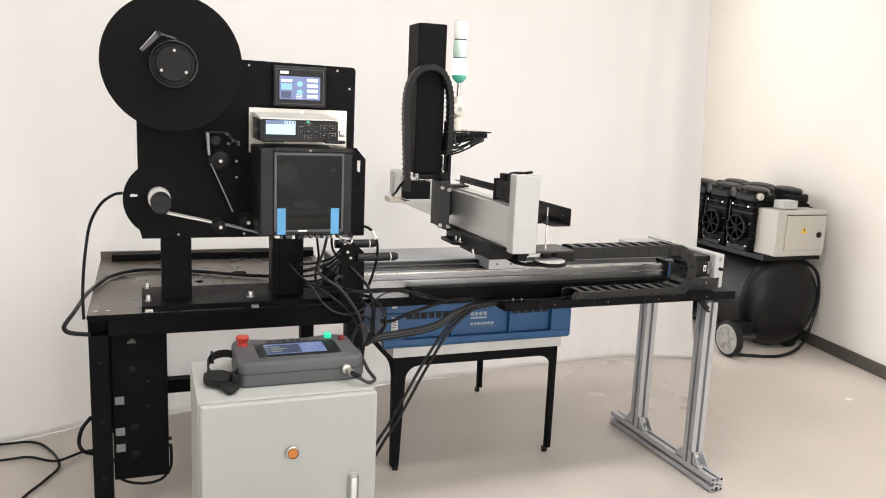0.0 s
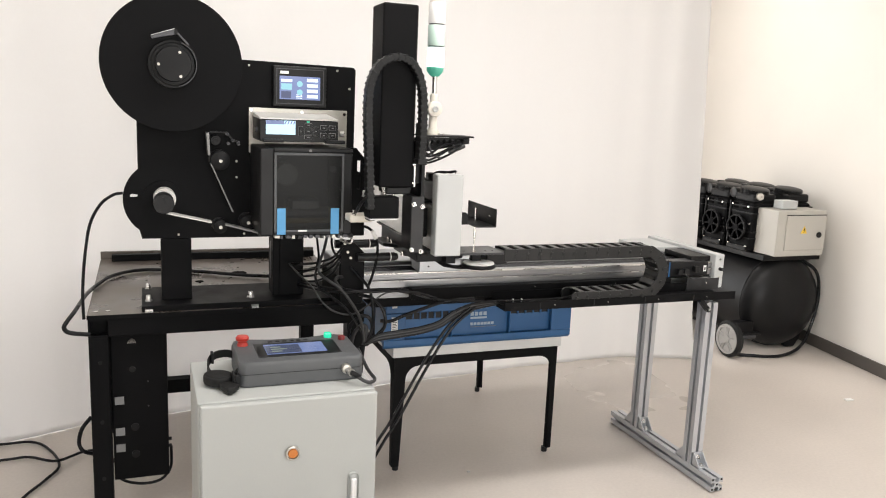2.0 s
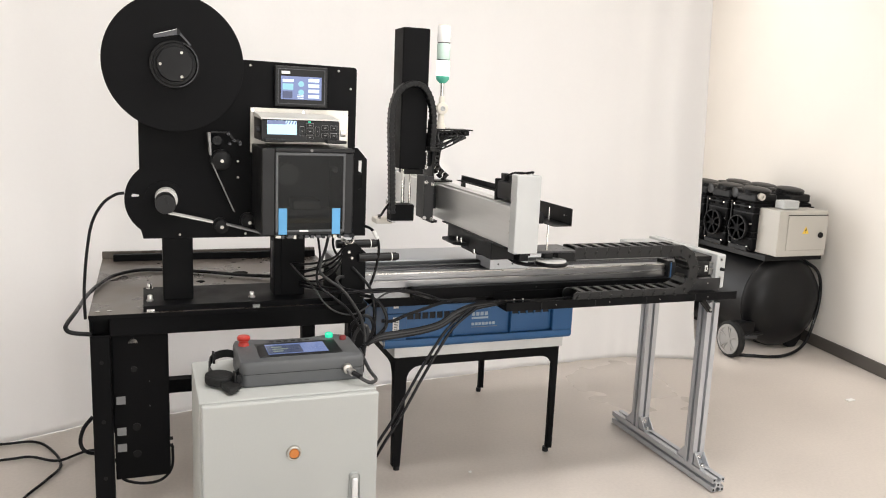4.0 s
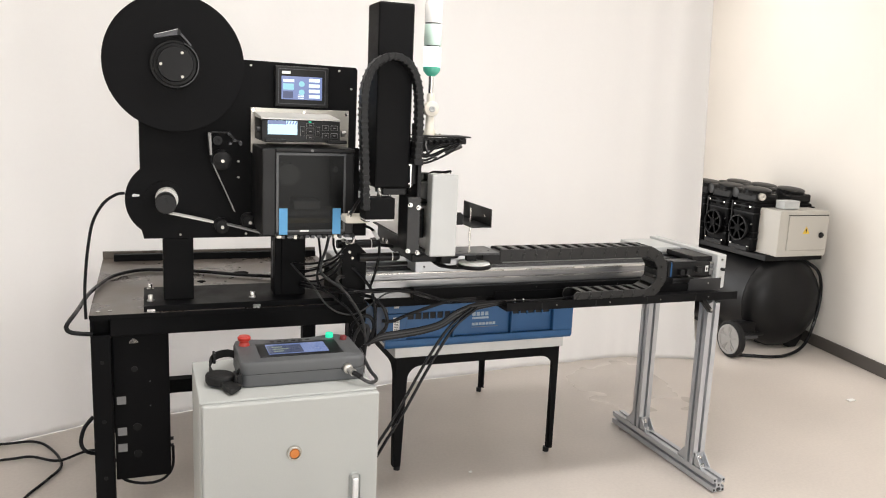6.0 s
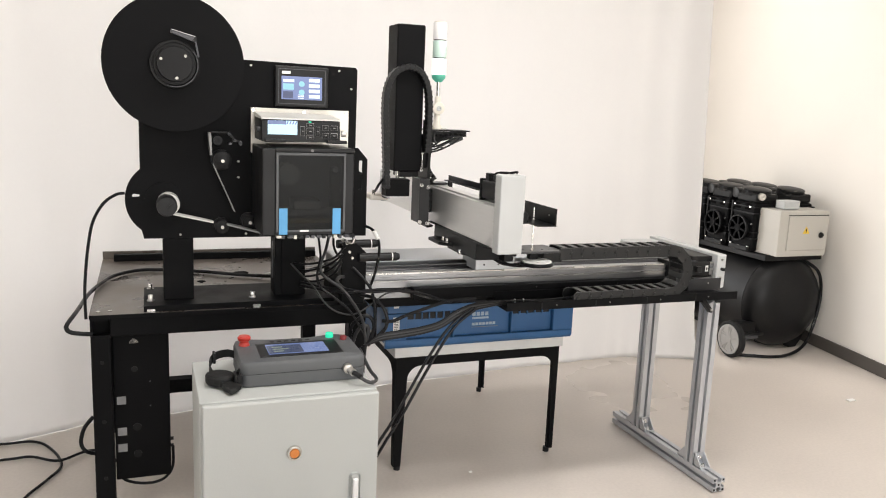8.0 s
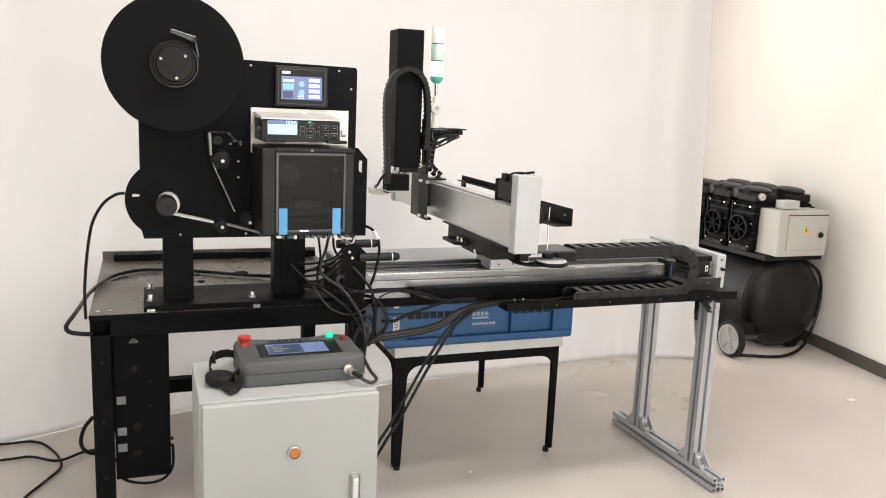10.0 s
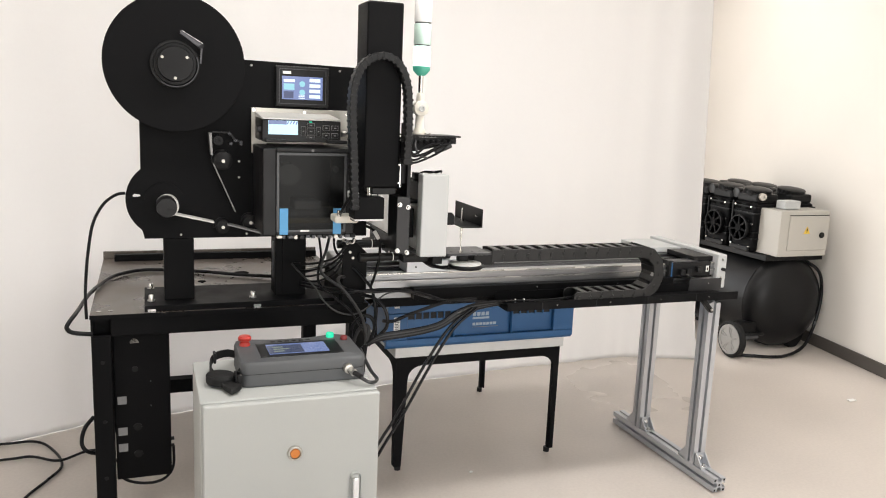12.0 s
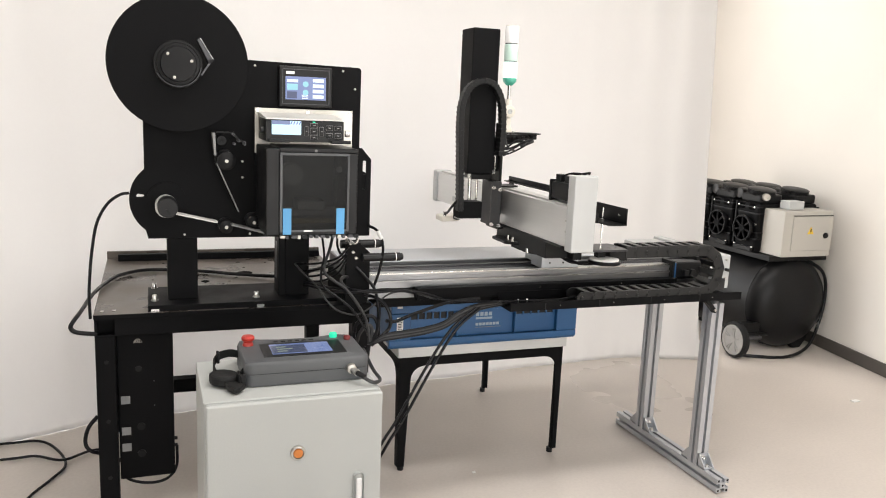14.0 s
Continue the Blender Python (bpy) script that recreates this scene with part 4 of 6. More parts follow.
def reel():
    t = thing("reel", (0.089, 2.62, 1.543), "large black label reel disc with a clamp hub", "label reel")
    part("front_disc", lathe((0.089, 2.631, 1.543), (0, -1, 0), [(0.2085, 0), (0.2085, 0.005), (0.2075, 0.006), (0.079, 0.006), (0, 0.006)], 96), BLACK, t, "large thin black disc")
    part("rear_disc", rod((0.089, 2.685, 1.543), "y", 0.2085, 0.006, 96), BLACK, t)
    part("label_roll", rod((0.089, 2.657, 1.543), "y", 0.10, 0.05, 64), BLACK_SATIN, t)
    h = MOVING["hub"] = part("hub", lathe((0.091, 2.625, 1.540), (0, -1, 0), [(0.073, 0), (0.073, 0.012), (0.071, 0.014), (0.064, 0.014), (0.064, 0.026), (0.062, 0.028), (0.053, 0.029), (0.053, 0.048), (0.051, 0.0515), (0, 0.053)], 56), BLACK_SATIN, t, "black stepped hub", True)
    for k in range(3):
        a = radians(88 + 120 * k)
        part("hub_screw", lathe((0.091 + 0.041 * math.cos(a), 2.5725, 1.538 + 0.041 * math.sin(a)), (0, -1, 0), [(0.0045, 0), (0.0045, 0.003), (0.0025, 0.003), (0.002, 0.001), (0, 0.001)], 14), ZINC, h)
    arm = prism([(-0.004, 1.576), (0.004, 1.571), (0.05, 1.616), (0.043, 1.630)], "y", 2.582, 2.604)
    part("clamp_lever", arm, DARK_STEEL, t, "dark clamp lever")
    edge = prism([(-0.003, 1.5775), (0.0425, 1.6312), (0.0415, 1.632), (-0.004, 1.5783)], "y", 2.582, 2.604)
    part("lever_edge", edge, ALU_PALE, t, "bare metal lever edge")
    part("lever_pivot", rod((0.047, 2.600, 1.625), "y", 0.009, 0.03, 16), BLACK_SATIN, t)
    band = arc(0.091, 1.54, 0.067, 100, -45, 20)
    band = band + [(0.091 + (x - 0.091) * 1.03, 1.54 + (z - 1.54) * 1.03) for x, z in reversed(band)]
    part("hub_band", prism(band, "y", 2.585, 2.612), DARK_STEEL, t, "dark sprung band")
    part("band_link", prism([(0.045, 1.632), (0.05, 1.625), (0.10, 1.612), (0.10, 1.617)], "y", 2.592, 2.604), DARK_STEEL, t)
    return t


def take_up():
    t = thing("take_up_roller", (0.05, 2.66, 1.11), "black take-up roller with a pale cardboard core", "take-up roller")
    part("disc", rod((0.050, 2.692, 1.114), "y", 0.062, 0.006, 56), BLACK, t)
    part("core", rod((0.042, 2.66, 1.122), "y", 0.034, 0.055, 40), LABEL_STRIP, t, "pale cardboard core", True)
    part("spindle", lathe((0.046, 2.635, 1.116), (0, -1, 0), [(0.0305, 0), (0.0305, 0.075), (0.029, 0.078), (0, 0.078)], 36), BLACK_PLASTIC, t, "", True)
    part("spindle_key", bx(0.025, 0.045, 2.5545, 2.558, 1.118, 1.124), BLACK_SATIN, t)
    return t


def printer():
    t = thing("label_printer", (0.46, 2.58, 1.02), "black label printer with a clear window and blue tape", "label printer")
    part("back_plate", bx(0.326, 0.655, 2.694, 2.70, 1.27, 1.418, 0.001), ZINC, t, "bare metal mounting plate")
    for x, z in ((0.333, 1.41), (0.645, 1.405), (0.50, 1.408)):
        part("screw", rod((x, 2.692, z), "y", 0.0055, 0.006, 12), STEEL, t)
    c = part("control_head", prism([(2.69, 1.389), (2.545, 1.386), (2.520, 1.384), (2.515, 1.318), (2.69, 1.318)], "x", 0.338, 0.585, 0.002), BLACK_PLASTIC, t, "black control head with keys")
    part("top_cover", prism([(2.692, 1.390), (2.692, 1.404), (2.518, 1.3905), (2.518, 1.386)], "x", 0.338, 0.585), LABEL_STRIP, c, "cream sloping top cover")
    part("lcd", bx(0.356, 0.447, 2.5125, 2.517, 1.340, 1.383), LCD, c, "bright pale blue display")
    part("lcd_header", bx(0.356, 0.412, 2.5118, 2.5126, 1.371, 1.383), SCREEN_PALE, c)
    for k in range(4):
        part("lcd_mark", prism([(0.412 + k * 0.009, 1.372), (0.416 + k * 0.009, 1.372), (0.42 + k * 0.009, 1.382), (0.416 + k * 0.009, 1.382)], "y", 2.5115, 2.5127), SCREEN_BLUE, c)
    for x, z, sx, sz in ((0.488, 1.352, 0.011, 0.009), (0.488, 1.371, 0.011, 0.006), (0.488, 1.333, 0.011, 0.006), (0.464, 1.352, 0.006, 0.014), (0.512, 1.352, 0.006, 0.014),
                         (0.537, 1.364, 0.010, 0.007), (0.565, 1.364, 0.010, 0.007), (0.537, 1.34, 0.010, 0.007), (0.565, 1.34, 0.010, 0.007)):
        part("key_outline", bx(x - sx - 0.001, x + sx + 0.001, 2.5135, 2.5165, z - sz - 0.001, z + sz + 0.001, 0.001, 1), STICKER, c)
        part("key", bx(x - sx, x + sx, 2.511, 2.516, z - sz, z + sz, 0.002), BLACK_PLASTIC, c)
        part("key_mark", bx(x - sx * 0.35, x + sx * 0.35, 2.5104, 2.5112, z - 0.0012, z + 0.0012), STICKER, c)
    part("status_light", bx(0.484, 0.492, 2.517, 2.5215, 1.379, 1.383), GREEN_GLOW, c, "small green light")
    for x in (0.344, 0.538):
        part("lip", bx(x, x + 0.065, 2.49, 2.516, 1.316, 1.326, 0.003), BLACK_PLASTIC, c)
    part("side_screw", rod((0.334, 2.56, 1.352), "x", 0.010, 0.012, 14), DARK_STEEL, c)
    part("side_screw", rod((0.606, 2.56, 1.345), "x", 0.010, 0.014, 14), STEEL, c)
    # body with a window opening
    part("side_panel", bx(0.33, 0.372, 2.45, 2.69, 1.03, 1.30, 0.004), BLACK_PLASTIC, t)
    part("top_panel", bx(0.3725, 0.62, 2.455, 2.69, 1.2885, 1.302, 0.003), BLACK_PLASTIC, t)
    part("bottom_panel", bx(0.3725, 0.5895, 2.455, 2.69, 1.03, 1.041, 0.002), BLACK_PLASTIC, t)
    part("side_panel", bx(0.59, 0.618, 2.455, 2.69, 1.03, 1.288, 0.003), BLACK_PLASTIC, t)
    part("rear_panel", bx(0.3725, 0.5895, 2.68, 2.69, 1.0415, 1.288), BLACK_PLASTIC, t)
    fr = bx(0.372, 0.59, 2.447, 2.452, 1.280, 1.288, 0.001)
    for q in ((0.372, 0.380, 1.041, 1.28), (0.583, 0.59, 1.041, 1.28), (0.38, 0.583, 1.041, 1.048)):
        bx(q[0], q[1], 2.447, 2.452, q[2], q[3], 0.001, bm=fr)
    door = part("window_frame", fr, DARK_GREY_PLASTIC, t)
    pane = part("pane", bx(0.38, 0.583, 2.449, 2.451, 1.048, 1.28), SMOKE, door, "smoked clear window")
    pane.visible_shadow = False
    part("print_block", bx(0.44, 0.53, 2.53, 2.62, 1.10, 1.13, 0.004), DARK_STEEL, t)
    part("print_roll", rod((0.48, 2.57, 1.085), "x", 0.018, 0.17, 20), DARK_STEEL, t, "", True)
    part("inner_plate", bx(0.378, 0.585, 2.60, 2.605, 1.045, 1.10), BRASS, t, "dull brass guide plate")
    part("inner_roll", rod((0.43, 2.60, 1.21), "y", 0.035, 0.08, 28), DARK_GREY_PLASTIC, t, "", True)
    part("inner_knob", rod((0.565, 2.50, 1.235), "y", 0.010, 0.03, 14), DARK_GREY_PLASTIC, t)
    for x in (0.381, 0.549):
        part("blue_tape", bx(x, x + 0.026, 2.4445, 2.4468, 1.034, 1.116), TAPE, t, "strip of blue tape")
    part("maker_mark", bx(0.446, 0.474, 2.4452, 2.447, 1.0425, 1.0475), WHITE, t)
    part("model_mark", bx(0.477, 0.49, 2.4452, 2.447, 1.0435, 1.0465), DARK_GREY_PLASTIC, t)
    part("badge", rod((0.484, 2.4535, 1.295), "y", 0.0045, 0.003, 12), STICKER, t)
    # flange with two slots
    o = bx(0.618, 0.70, 2.60, 2.606, 1.0, 1.160)
    bx(0.618, 0.671, 2.60, 2.606, 1.160, 1.256, bm=o)
    bx(0.683, 0.70, 2.60, 2.606, 1.160, 1.256, bm=o)
    bx(0.671, 0.683, 2.60, 2.606, 1.204, 1.211, bm=o)
    prism([(0.618, 1.256), (0.70, 1.256), (0.70, 1.260), (0.667, 1.298), (0.618, 1.298)], "y", 2.60, 2.606, bm=o)
    part("flange", o, BLACK, t)
    rnd = random.Random(2)
    for k in range(14):
        x = 0.375 + k * 0.018
        part("peel_bar_fitting", bx(x, x + rnd.uniform(0.006, 0.015), 2.45, 2.48, 1.018 + rnd.uniform(0, 0.004), 1.0298), rnd.choice((ZINC, DARK_STEEL, DARK_STEEL, BLACK_PLASTIC)), t)
    return t


# ---- floor cabinet and pendant ----


def floor_cabinet():
    t = thing("control_cabinet", (0.34, 2.08, 0), "light grey steel control cabinet with an amber button", "control cabinet")
    part("body", bx(0.108, 0.56, 1.925, 2.25, 0.03, 0.706, 0.004), GREY_PAINT, t)
    part("door", bx(0.113, 0.561, 1.902, 1.9225, 0.035, 0.7035, 0.005), GREY_PAINT, t)
    b = part("amber_button", lathe((0.338, 1.902, 0.560), (0, -1, 0), [(0.0195, 0), (0.0195, 0.004), (0.019, 0.007), (0.017, 0.009), (0.0145, 0.009), (0.0135, 0.004), (0, 0.004)], 32), ZINC, t, "amber lens in a steel ring", True)
    part("lens", lathe((0.338, 1.897, 0.560), (0, -1, 0), [(0.0125, -0.004), (0.0125, 0.002), (0.0115, 0.0035), (0, 0.004)], 28), ORANGE, b, "amber lens", True)
    lk = part("door_lock", bx(0.484, 0.512, 1.893, 1.9025, 0.37, 0.487, 0.011, 3), GREY_PAINT, t)
    part("latch", bx(0.490, 0.506, 1.885, 1.894, 0.38, 0.475, 0.005, 3), ALU_PALE, lk, "grey swing latch")
    part("key_lock", rod((0.498, 1.884, 0.412), "y", 0.007, 0.004, 16), DARK_STEEL, lk)
    part("sill", bx(0.115, 0.555, 1.915, 2.24, 0.0, 0.03), BLACK, t)


def pendant():
    t = thing("control_pendant", (0.38, 2.11, 0.707), "dark grey hand pendant with screen and red stop button", "control pendant")
    out = [*arc(0.236, 2.022, 0.02, 180, 270, 4), *arc(0.528, 2.022, 0.02, 270, 360, 4), (0.548, 2.19), (0.535, 2.215), (0.505, 2.226), (0.43, 2.206), (0.33, 2.206), (0.24, 2.226), (0.222, 2.215), (0.216, 2.19)]
    part("lower_shell", prism(out, "z", 0.707, 0.7405, 0.003), DARK_GREY_PLASTIC, t)
    part("seam", prism([(0.382 + (x - 0.382) * 0.992, 2.11 + (y - 2.11) * 0.988) for x, y in out], "z", 0.7402, 0.7424), BLACK_PLASTIC, t)
    top = [(0.382 + (x - 0.382) * 0.975, 2.112 + (y - 2.112) * 0.95) for x, y in out]
    one = bmesh.new()
    rings = [[one.verts.new((x, y, z)) for x, y in o] for o, z in ((out, 0.742), (out, 0.762), ([((x + u) / 2, (y + v) / 2) for (x, y), (u, v) in zip(out, top)], 0.770), (top, 0.772))]
    n = len(out)
    for lo, hi in zip(rings, rings[1:]):
        for k in range(n):
            one.faces.new((lo[k], lo[(k + 1) % n], hi[(k + 1) % n], hi[k]))
    one.faces.new(rings[0])
    one.faces.new(rings[-1])
    up = part("upper_shell", one, DARK_GREY_PLASTIC, t, "", True)
    part("screen_field", bx(0.272, 0.497, 2.045, 2.165, 0.771, 0.7735, 0.001), BLACK_PLASTIC, up)
    part("screen", bx(0.297, 0.46, 2.062, 2.148, 0.7733, 0.7745), SCREEN_PALE, up, "lit blue-grey screen")
    part("screen_menu", bx(0.298, 0.392, 2.065, 2.135, 0.7744, 0.7751), SCREEN_DIM, up)
    for k in range(3):
        part("screen_text_bar", bx(0.312, 0.34 + 0.015 * (k % 2), 2.078 + 0.018 * k, 2.085 + 0.018 * k, 0.775, 0.7757), SCREEN_GREENISH, up)
    s = part("stop_button", lathe((0.243, 2.165, 0.772), "z", [(0.015, 0), (0.014, 0.006), (0.012, 0.009), (0.0125, 0.013), (0.0175, 0.016), (0.0182, 0.023), (0.015, 0.027), (0, 0.028)], 28), RED, t, "red mushroom stop button", True)
    g = part("green_button", lathe((0.489, 2.195, 0.772), "z", [(0.0115, 0), (0.0115, 0.010), (0.009, 0.013), (0, 0.013)], 24), GREEN_GLOW, t, "lit green button", True)
    part("red_button", lathe((0.523, 2.165, 0.772), "z", [(0.010, 0), (0.010, 0.008), (0.008, 0.011), (0, 0.011)], 24), DARK_RED, t, "dark red button", True)
    for k in range(6):
        part("key", bx(0.315 + k * 0.02, 0.327 + k * 0.02, 2.176, 2.186, 0.7718, 0.7735), BLACK_PLASTIC, t)
    c = part("connector", rod((0.497, 1.996, 0.742), "y", 0.013, 0.02, 20, bevel=0.002), ZINC, t, "nickel cable connector", True)
    part("connector_nut", rod((0.502, 1.985, 0.738), (0.35, -1, -0.1), 0.010, 0.03, 16), STEEL, c, "", True)
    part("connector_boot", rod((0.514, 1.962, 0.734), (0.6, -1, -0.2), 0.007, 0.03, 12), BLACK_PLASTIC, c)
    part("cable", tube([(0.516, 1.955, 0.731), (0.545, 1.945, 0.716), (0.572, 1.975, 0.712), (0.575, 2.06, 0.712), (0.572, 2.16, 0.74)], 0.005), CABLE_GREY, t, "grey cable")
    h = part("hand_strap", ribbon([(0.226, 2.17, 0.742), (0.20, 2.172, 0.750), (0.170, 2.160, 0.750), (0.152, 2.135, 0.744), (0.146, 2.10, 0.734), (0.150, 2.07, 0.728)], 0.021, 0.004), RUBBER, t, "black padded hand strap")
    part("strap_loop", bx(0.157, 0.164, 2.128, 2.160, 0.736, 0.764, 0.002), BLACK_PLASTIC, h)
    pad = [(0.168 + 0.040 * math.cos(radians(a)) * 0.9 + 0.012 * math.sin(radians(a)), 2.045 + 0.036 * math.sin(radians(a)) - 0.018 * math.cos(radians(a))) for a in range(0, 360, 24)]
    part("strap_pad", prism(pad, "z", 0.710, 0.737, 0.007), RUBBER, h, "soft black oval pad")
    part("strap_tail", prism([(0.166, 2.020), (0.196, 2.012), (0.216, 1.985), (0.200, 1.960), (0.184, 1.952), (0.170, 1.985)], "z", 0.711, 0.726, 0.003), RUBBER, h)
    part("strap_end", ribbon([(0.198, 2.018, 0.727), (0.212, 2.030, 0.737), (0.226, 2.045, 0.746)], 0.022, 0.004), RUBBER, h)
    bk = bx(0.200, 0.206, 1.996, 2.030, 0.718, 0.748, 0.002)
    bx(0.206, 0.216, 1.996, 2.002, 0.720, 0.746, 0.001, 1, bm=bk)
    bx(0.206, 0.216, 2.024, 2.030, 0.720, 0.746, 0.001, 1, bm=bk)
    bx(0.214, 0.219, 1.996, 2.030, 0.722, 0.744, 0.001, 1, bm=bk)
    part("strap_buckle", bk, BLACK_PLASTIC, h)


# ---- low table and crate ----


def low_table():
    t = thing("low_table", (1.26, 3.2, 0), "low table with pale laminate top and black steel legs", "low table")
    x0, x1, y0, y1 = 0.885, 1.622, 2.81, 3.61
    part("tabletop", bx(x0, x1, y0, y1, 0.478, 0.518, 0.002), LAMINATE, t, "pale grey laminate top")
    zt, zb = 0.476, 0.425
    for y in (y0 + 0.012, y1 - 0.036):
        part("apron", bx(x0 + 0.06, x1 - 0.06, y, y + 0.024, zb + 0.012, zt), BLACK, t)
    for x in (x0 + 0.012, x1 - 0.036):
        part("apron", bx(x, x + 0.024, y0 + 0.06, y1 - 0.06, zb + 0.012, zt), BLACK, t)
    for sx, x in ((1, x0 + 0.01), (-1, x1 - 0.01)):
        for sy, y in ((1, y0 + 0.01), (-1, y1 - 0.01)):
            # folded sheet leg: a front flange with a curved shoulder and a side flange
            w = 0.047 if sx > 0 else 0.028

            def flange(u):
                return [(0, zt), (w + 0.055, zt), (w + 0.055, zb + 0.012)] + [(w + 0.055 - 0.055 * math.sin(radians(a)), zb - 0.043 + 0.055 * math.cos(radians(a))) for a in range(0, 91, 15)] + [(u, 0.02), (0.003, 0.02)]
            leg = prism([(x + sx * p, q) for p, q in flange(w * 0.66)], "y", min(y, y + sy * 0.006), max(y, y + sy * 0.006))
            leg = prism([(y + sy * p, q) for p, q in flange(0.030)], "x", min(x, x + sx * 0.006), max(x, x + sx * 0.006), bm=leg)
            bx(min(x + sx * 0.007, x + sx * 0.024), max(x + sx * 0.007, x + sx * 0.024), min(y + sy * 0.007, y + sy * 0.024), max(y + sy * 0.007, y + sy * 0.024), 0.02, zb, bm=leg)
            lg = part("leg", leg, BLACK, t, "folded black sheet-steel leg")
            part("foot", rod((x + sx * 0.022, y + sy * 0.018, 0.010), "z", 0.013, 0.02, 14), BLACK_PLASTIC, lg)


def crate():
    t = thing("plastic_crate", (1.25, 3.0, 0.518), "blue plastic stacking crate with ribs and white print", "crate")
    x0, x1, y0, y1, z0, z1 = 0.835, 1.652, 2.785, 3.33, 0.520, 0.75
    b = bx(x0 + 0.022, x1 - 0.022, y0 + 0.03, y1, z0, z0 + 0.012, 0.004)
    bx(x0 + 0.022, x1 - 0.022, y0 + 0.026, y0 + 0.034, z0 + 0.012, z1, bm=b)
    bx(x0 + 0.022, x1 - 0.022, y1 - 0.02, y1 - 0.012, z0 + 0.012, z1, bm=b)
    bx(x0 + 0.022, x0 + 0.03, y0 + 0.034, y1 - 0.02, z0 + 0.012, z1, bm=b)
    bx(x1 - 0.03, x1 - 0.022, y0 + 0.034, y1 - 0.02, z0 + 0.012, z1, bm=b)
    part("shell", b, BLUE, t)
    part("bottom_band", prism([(y0 + 0.016, z0 + 0.001), (y0 + 0.0255, z0 + 0.001), (y0 + 0.0255, z0 + 0.036), (y0 + 0.004, z0 + 0.036), (y0 + 0.004, z0 + 0.014)], "x", x0 + 0.004, x1 - 0.004, 0.002), BLUE, t)
    part("rim", bx(x0, x1, y0, y0 + 0.0255, z1 - 0.058, z1, 0.004), BLUE, t)
    part("upper_step", bx(x0 + 0.012, x1 - 0.004, y0 + 0.008, y0 + 0.0255, 0.662, z1 - 0.0585, 0.002), BLUE, t)
    for x, w in ((x0 + 0.004, 0.085), (1.115, 0.006), (1.365, 0.006), (1.556, x1 - 1.560)):
        part("rib", bx(x, x + w, y0 + 0.004, y0 + 0.0255, z0 + 0.0365, 0.6615, 0.002, 1), BLUE, t)
    for x, n in ((0.932, 6), (1.378, 5)):
        for k in range(n):
            w = 0.030 if n == 6 else 0.0345
            part("vent_slot", bx(x + k * w, x + k * w + w * 0.8, y0 + 0.0245, y0 + 0.0262, 0.631, 0.656), BLACK_PLASTIC, t)
            part("slot_bar", bx(x + k * w + w * 0.82, x + k * w + w * 0.98, y0 + 0.018, y0 + 0.0255, 0.629, 0.658), BLUE, t)
    part("bar_label", bx(0.868, 0.893, y0 + 0.0022, y0 + 0.0038, 0.578, 0.648), WHITE, t, "white bar label")
    for k in range(10):
        part("label_bar", bx(0.872, 0.886 + 0.003 * (k % 2), y0 + 0.0014, y0 + 0.0023, 0.582 + k * 0.0064, 0.5845 + k * 0.0064), BLACK_PLASTIC, t)
    part("corner_sticker", prism([(0.868, 0.685), (0.888, 0.685), (0.888, 0.712), (0.880, 0.712), (0.880, 0.694), (0.868, 0.694)], "y", y0 - 0.0015, y0), LAMINATE, t, "torn pale sticker")
    # print: plain bars of the writing's size
    for k in range(4):
        part("print_bar", bx(1.203 + k * 0.0185, 1.2165 + k * 0.0185, y0 + 0.0242, y0 + 0.026, 0.631, 0.646), PRINT, t)
    part("print_bar", bx(1.203, 1.274, y0 + 0.0242, y0 + 0.026, 0.618, 0.626), PRINT, t)
    for k in range(7):
        part("print_bar", bx(1.203 + k * 0.0150, 1.2145 + k * 0.0150, y0 + 0.0242, y0 + 0.026, 0.592, 0.603), PRINT, t)
    part("print_line", bx(1.203, 1.315, y0 + 0.0242, y0 + 0.026, 0.584, 0.5855), STICKER, t)


# ---- compressor ----


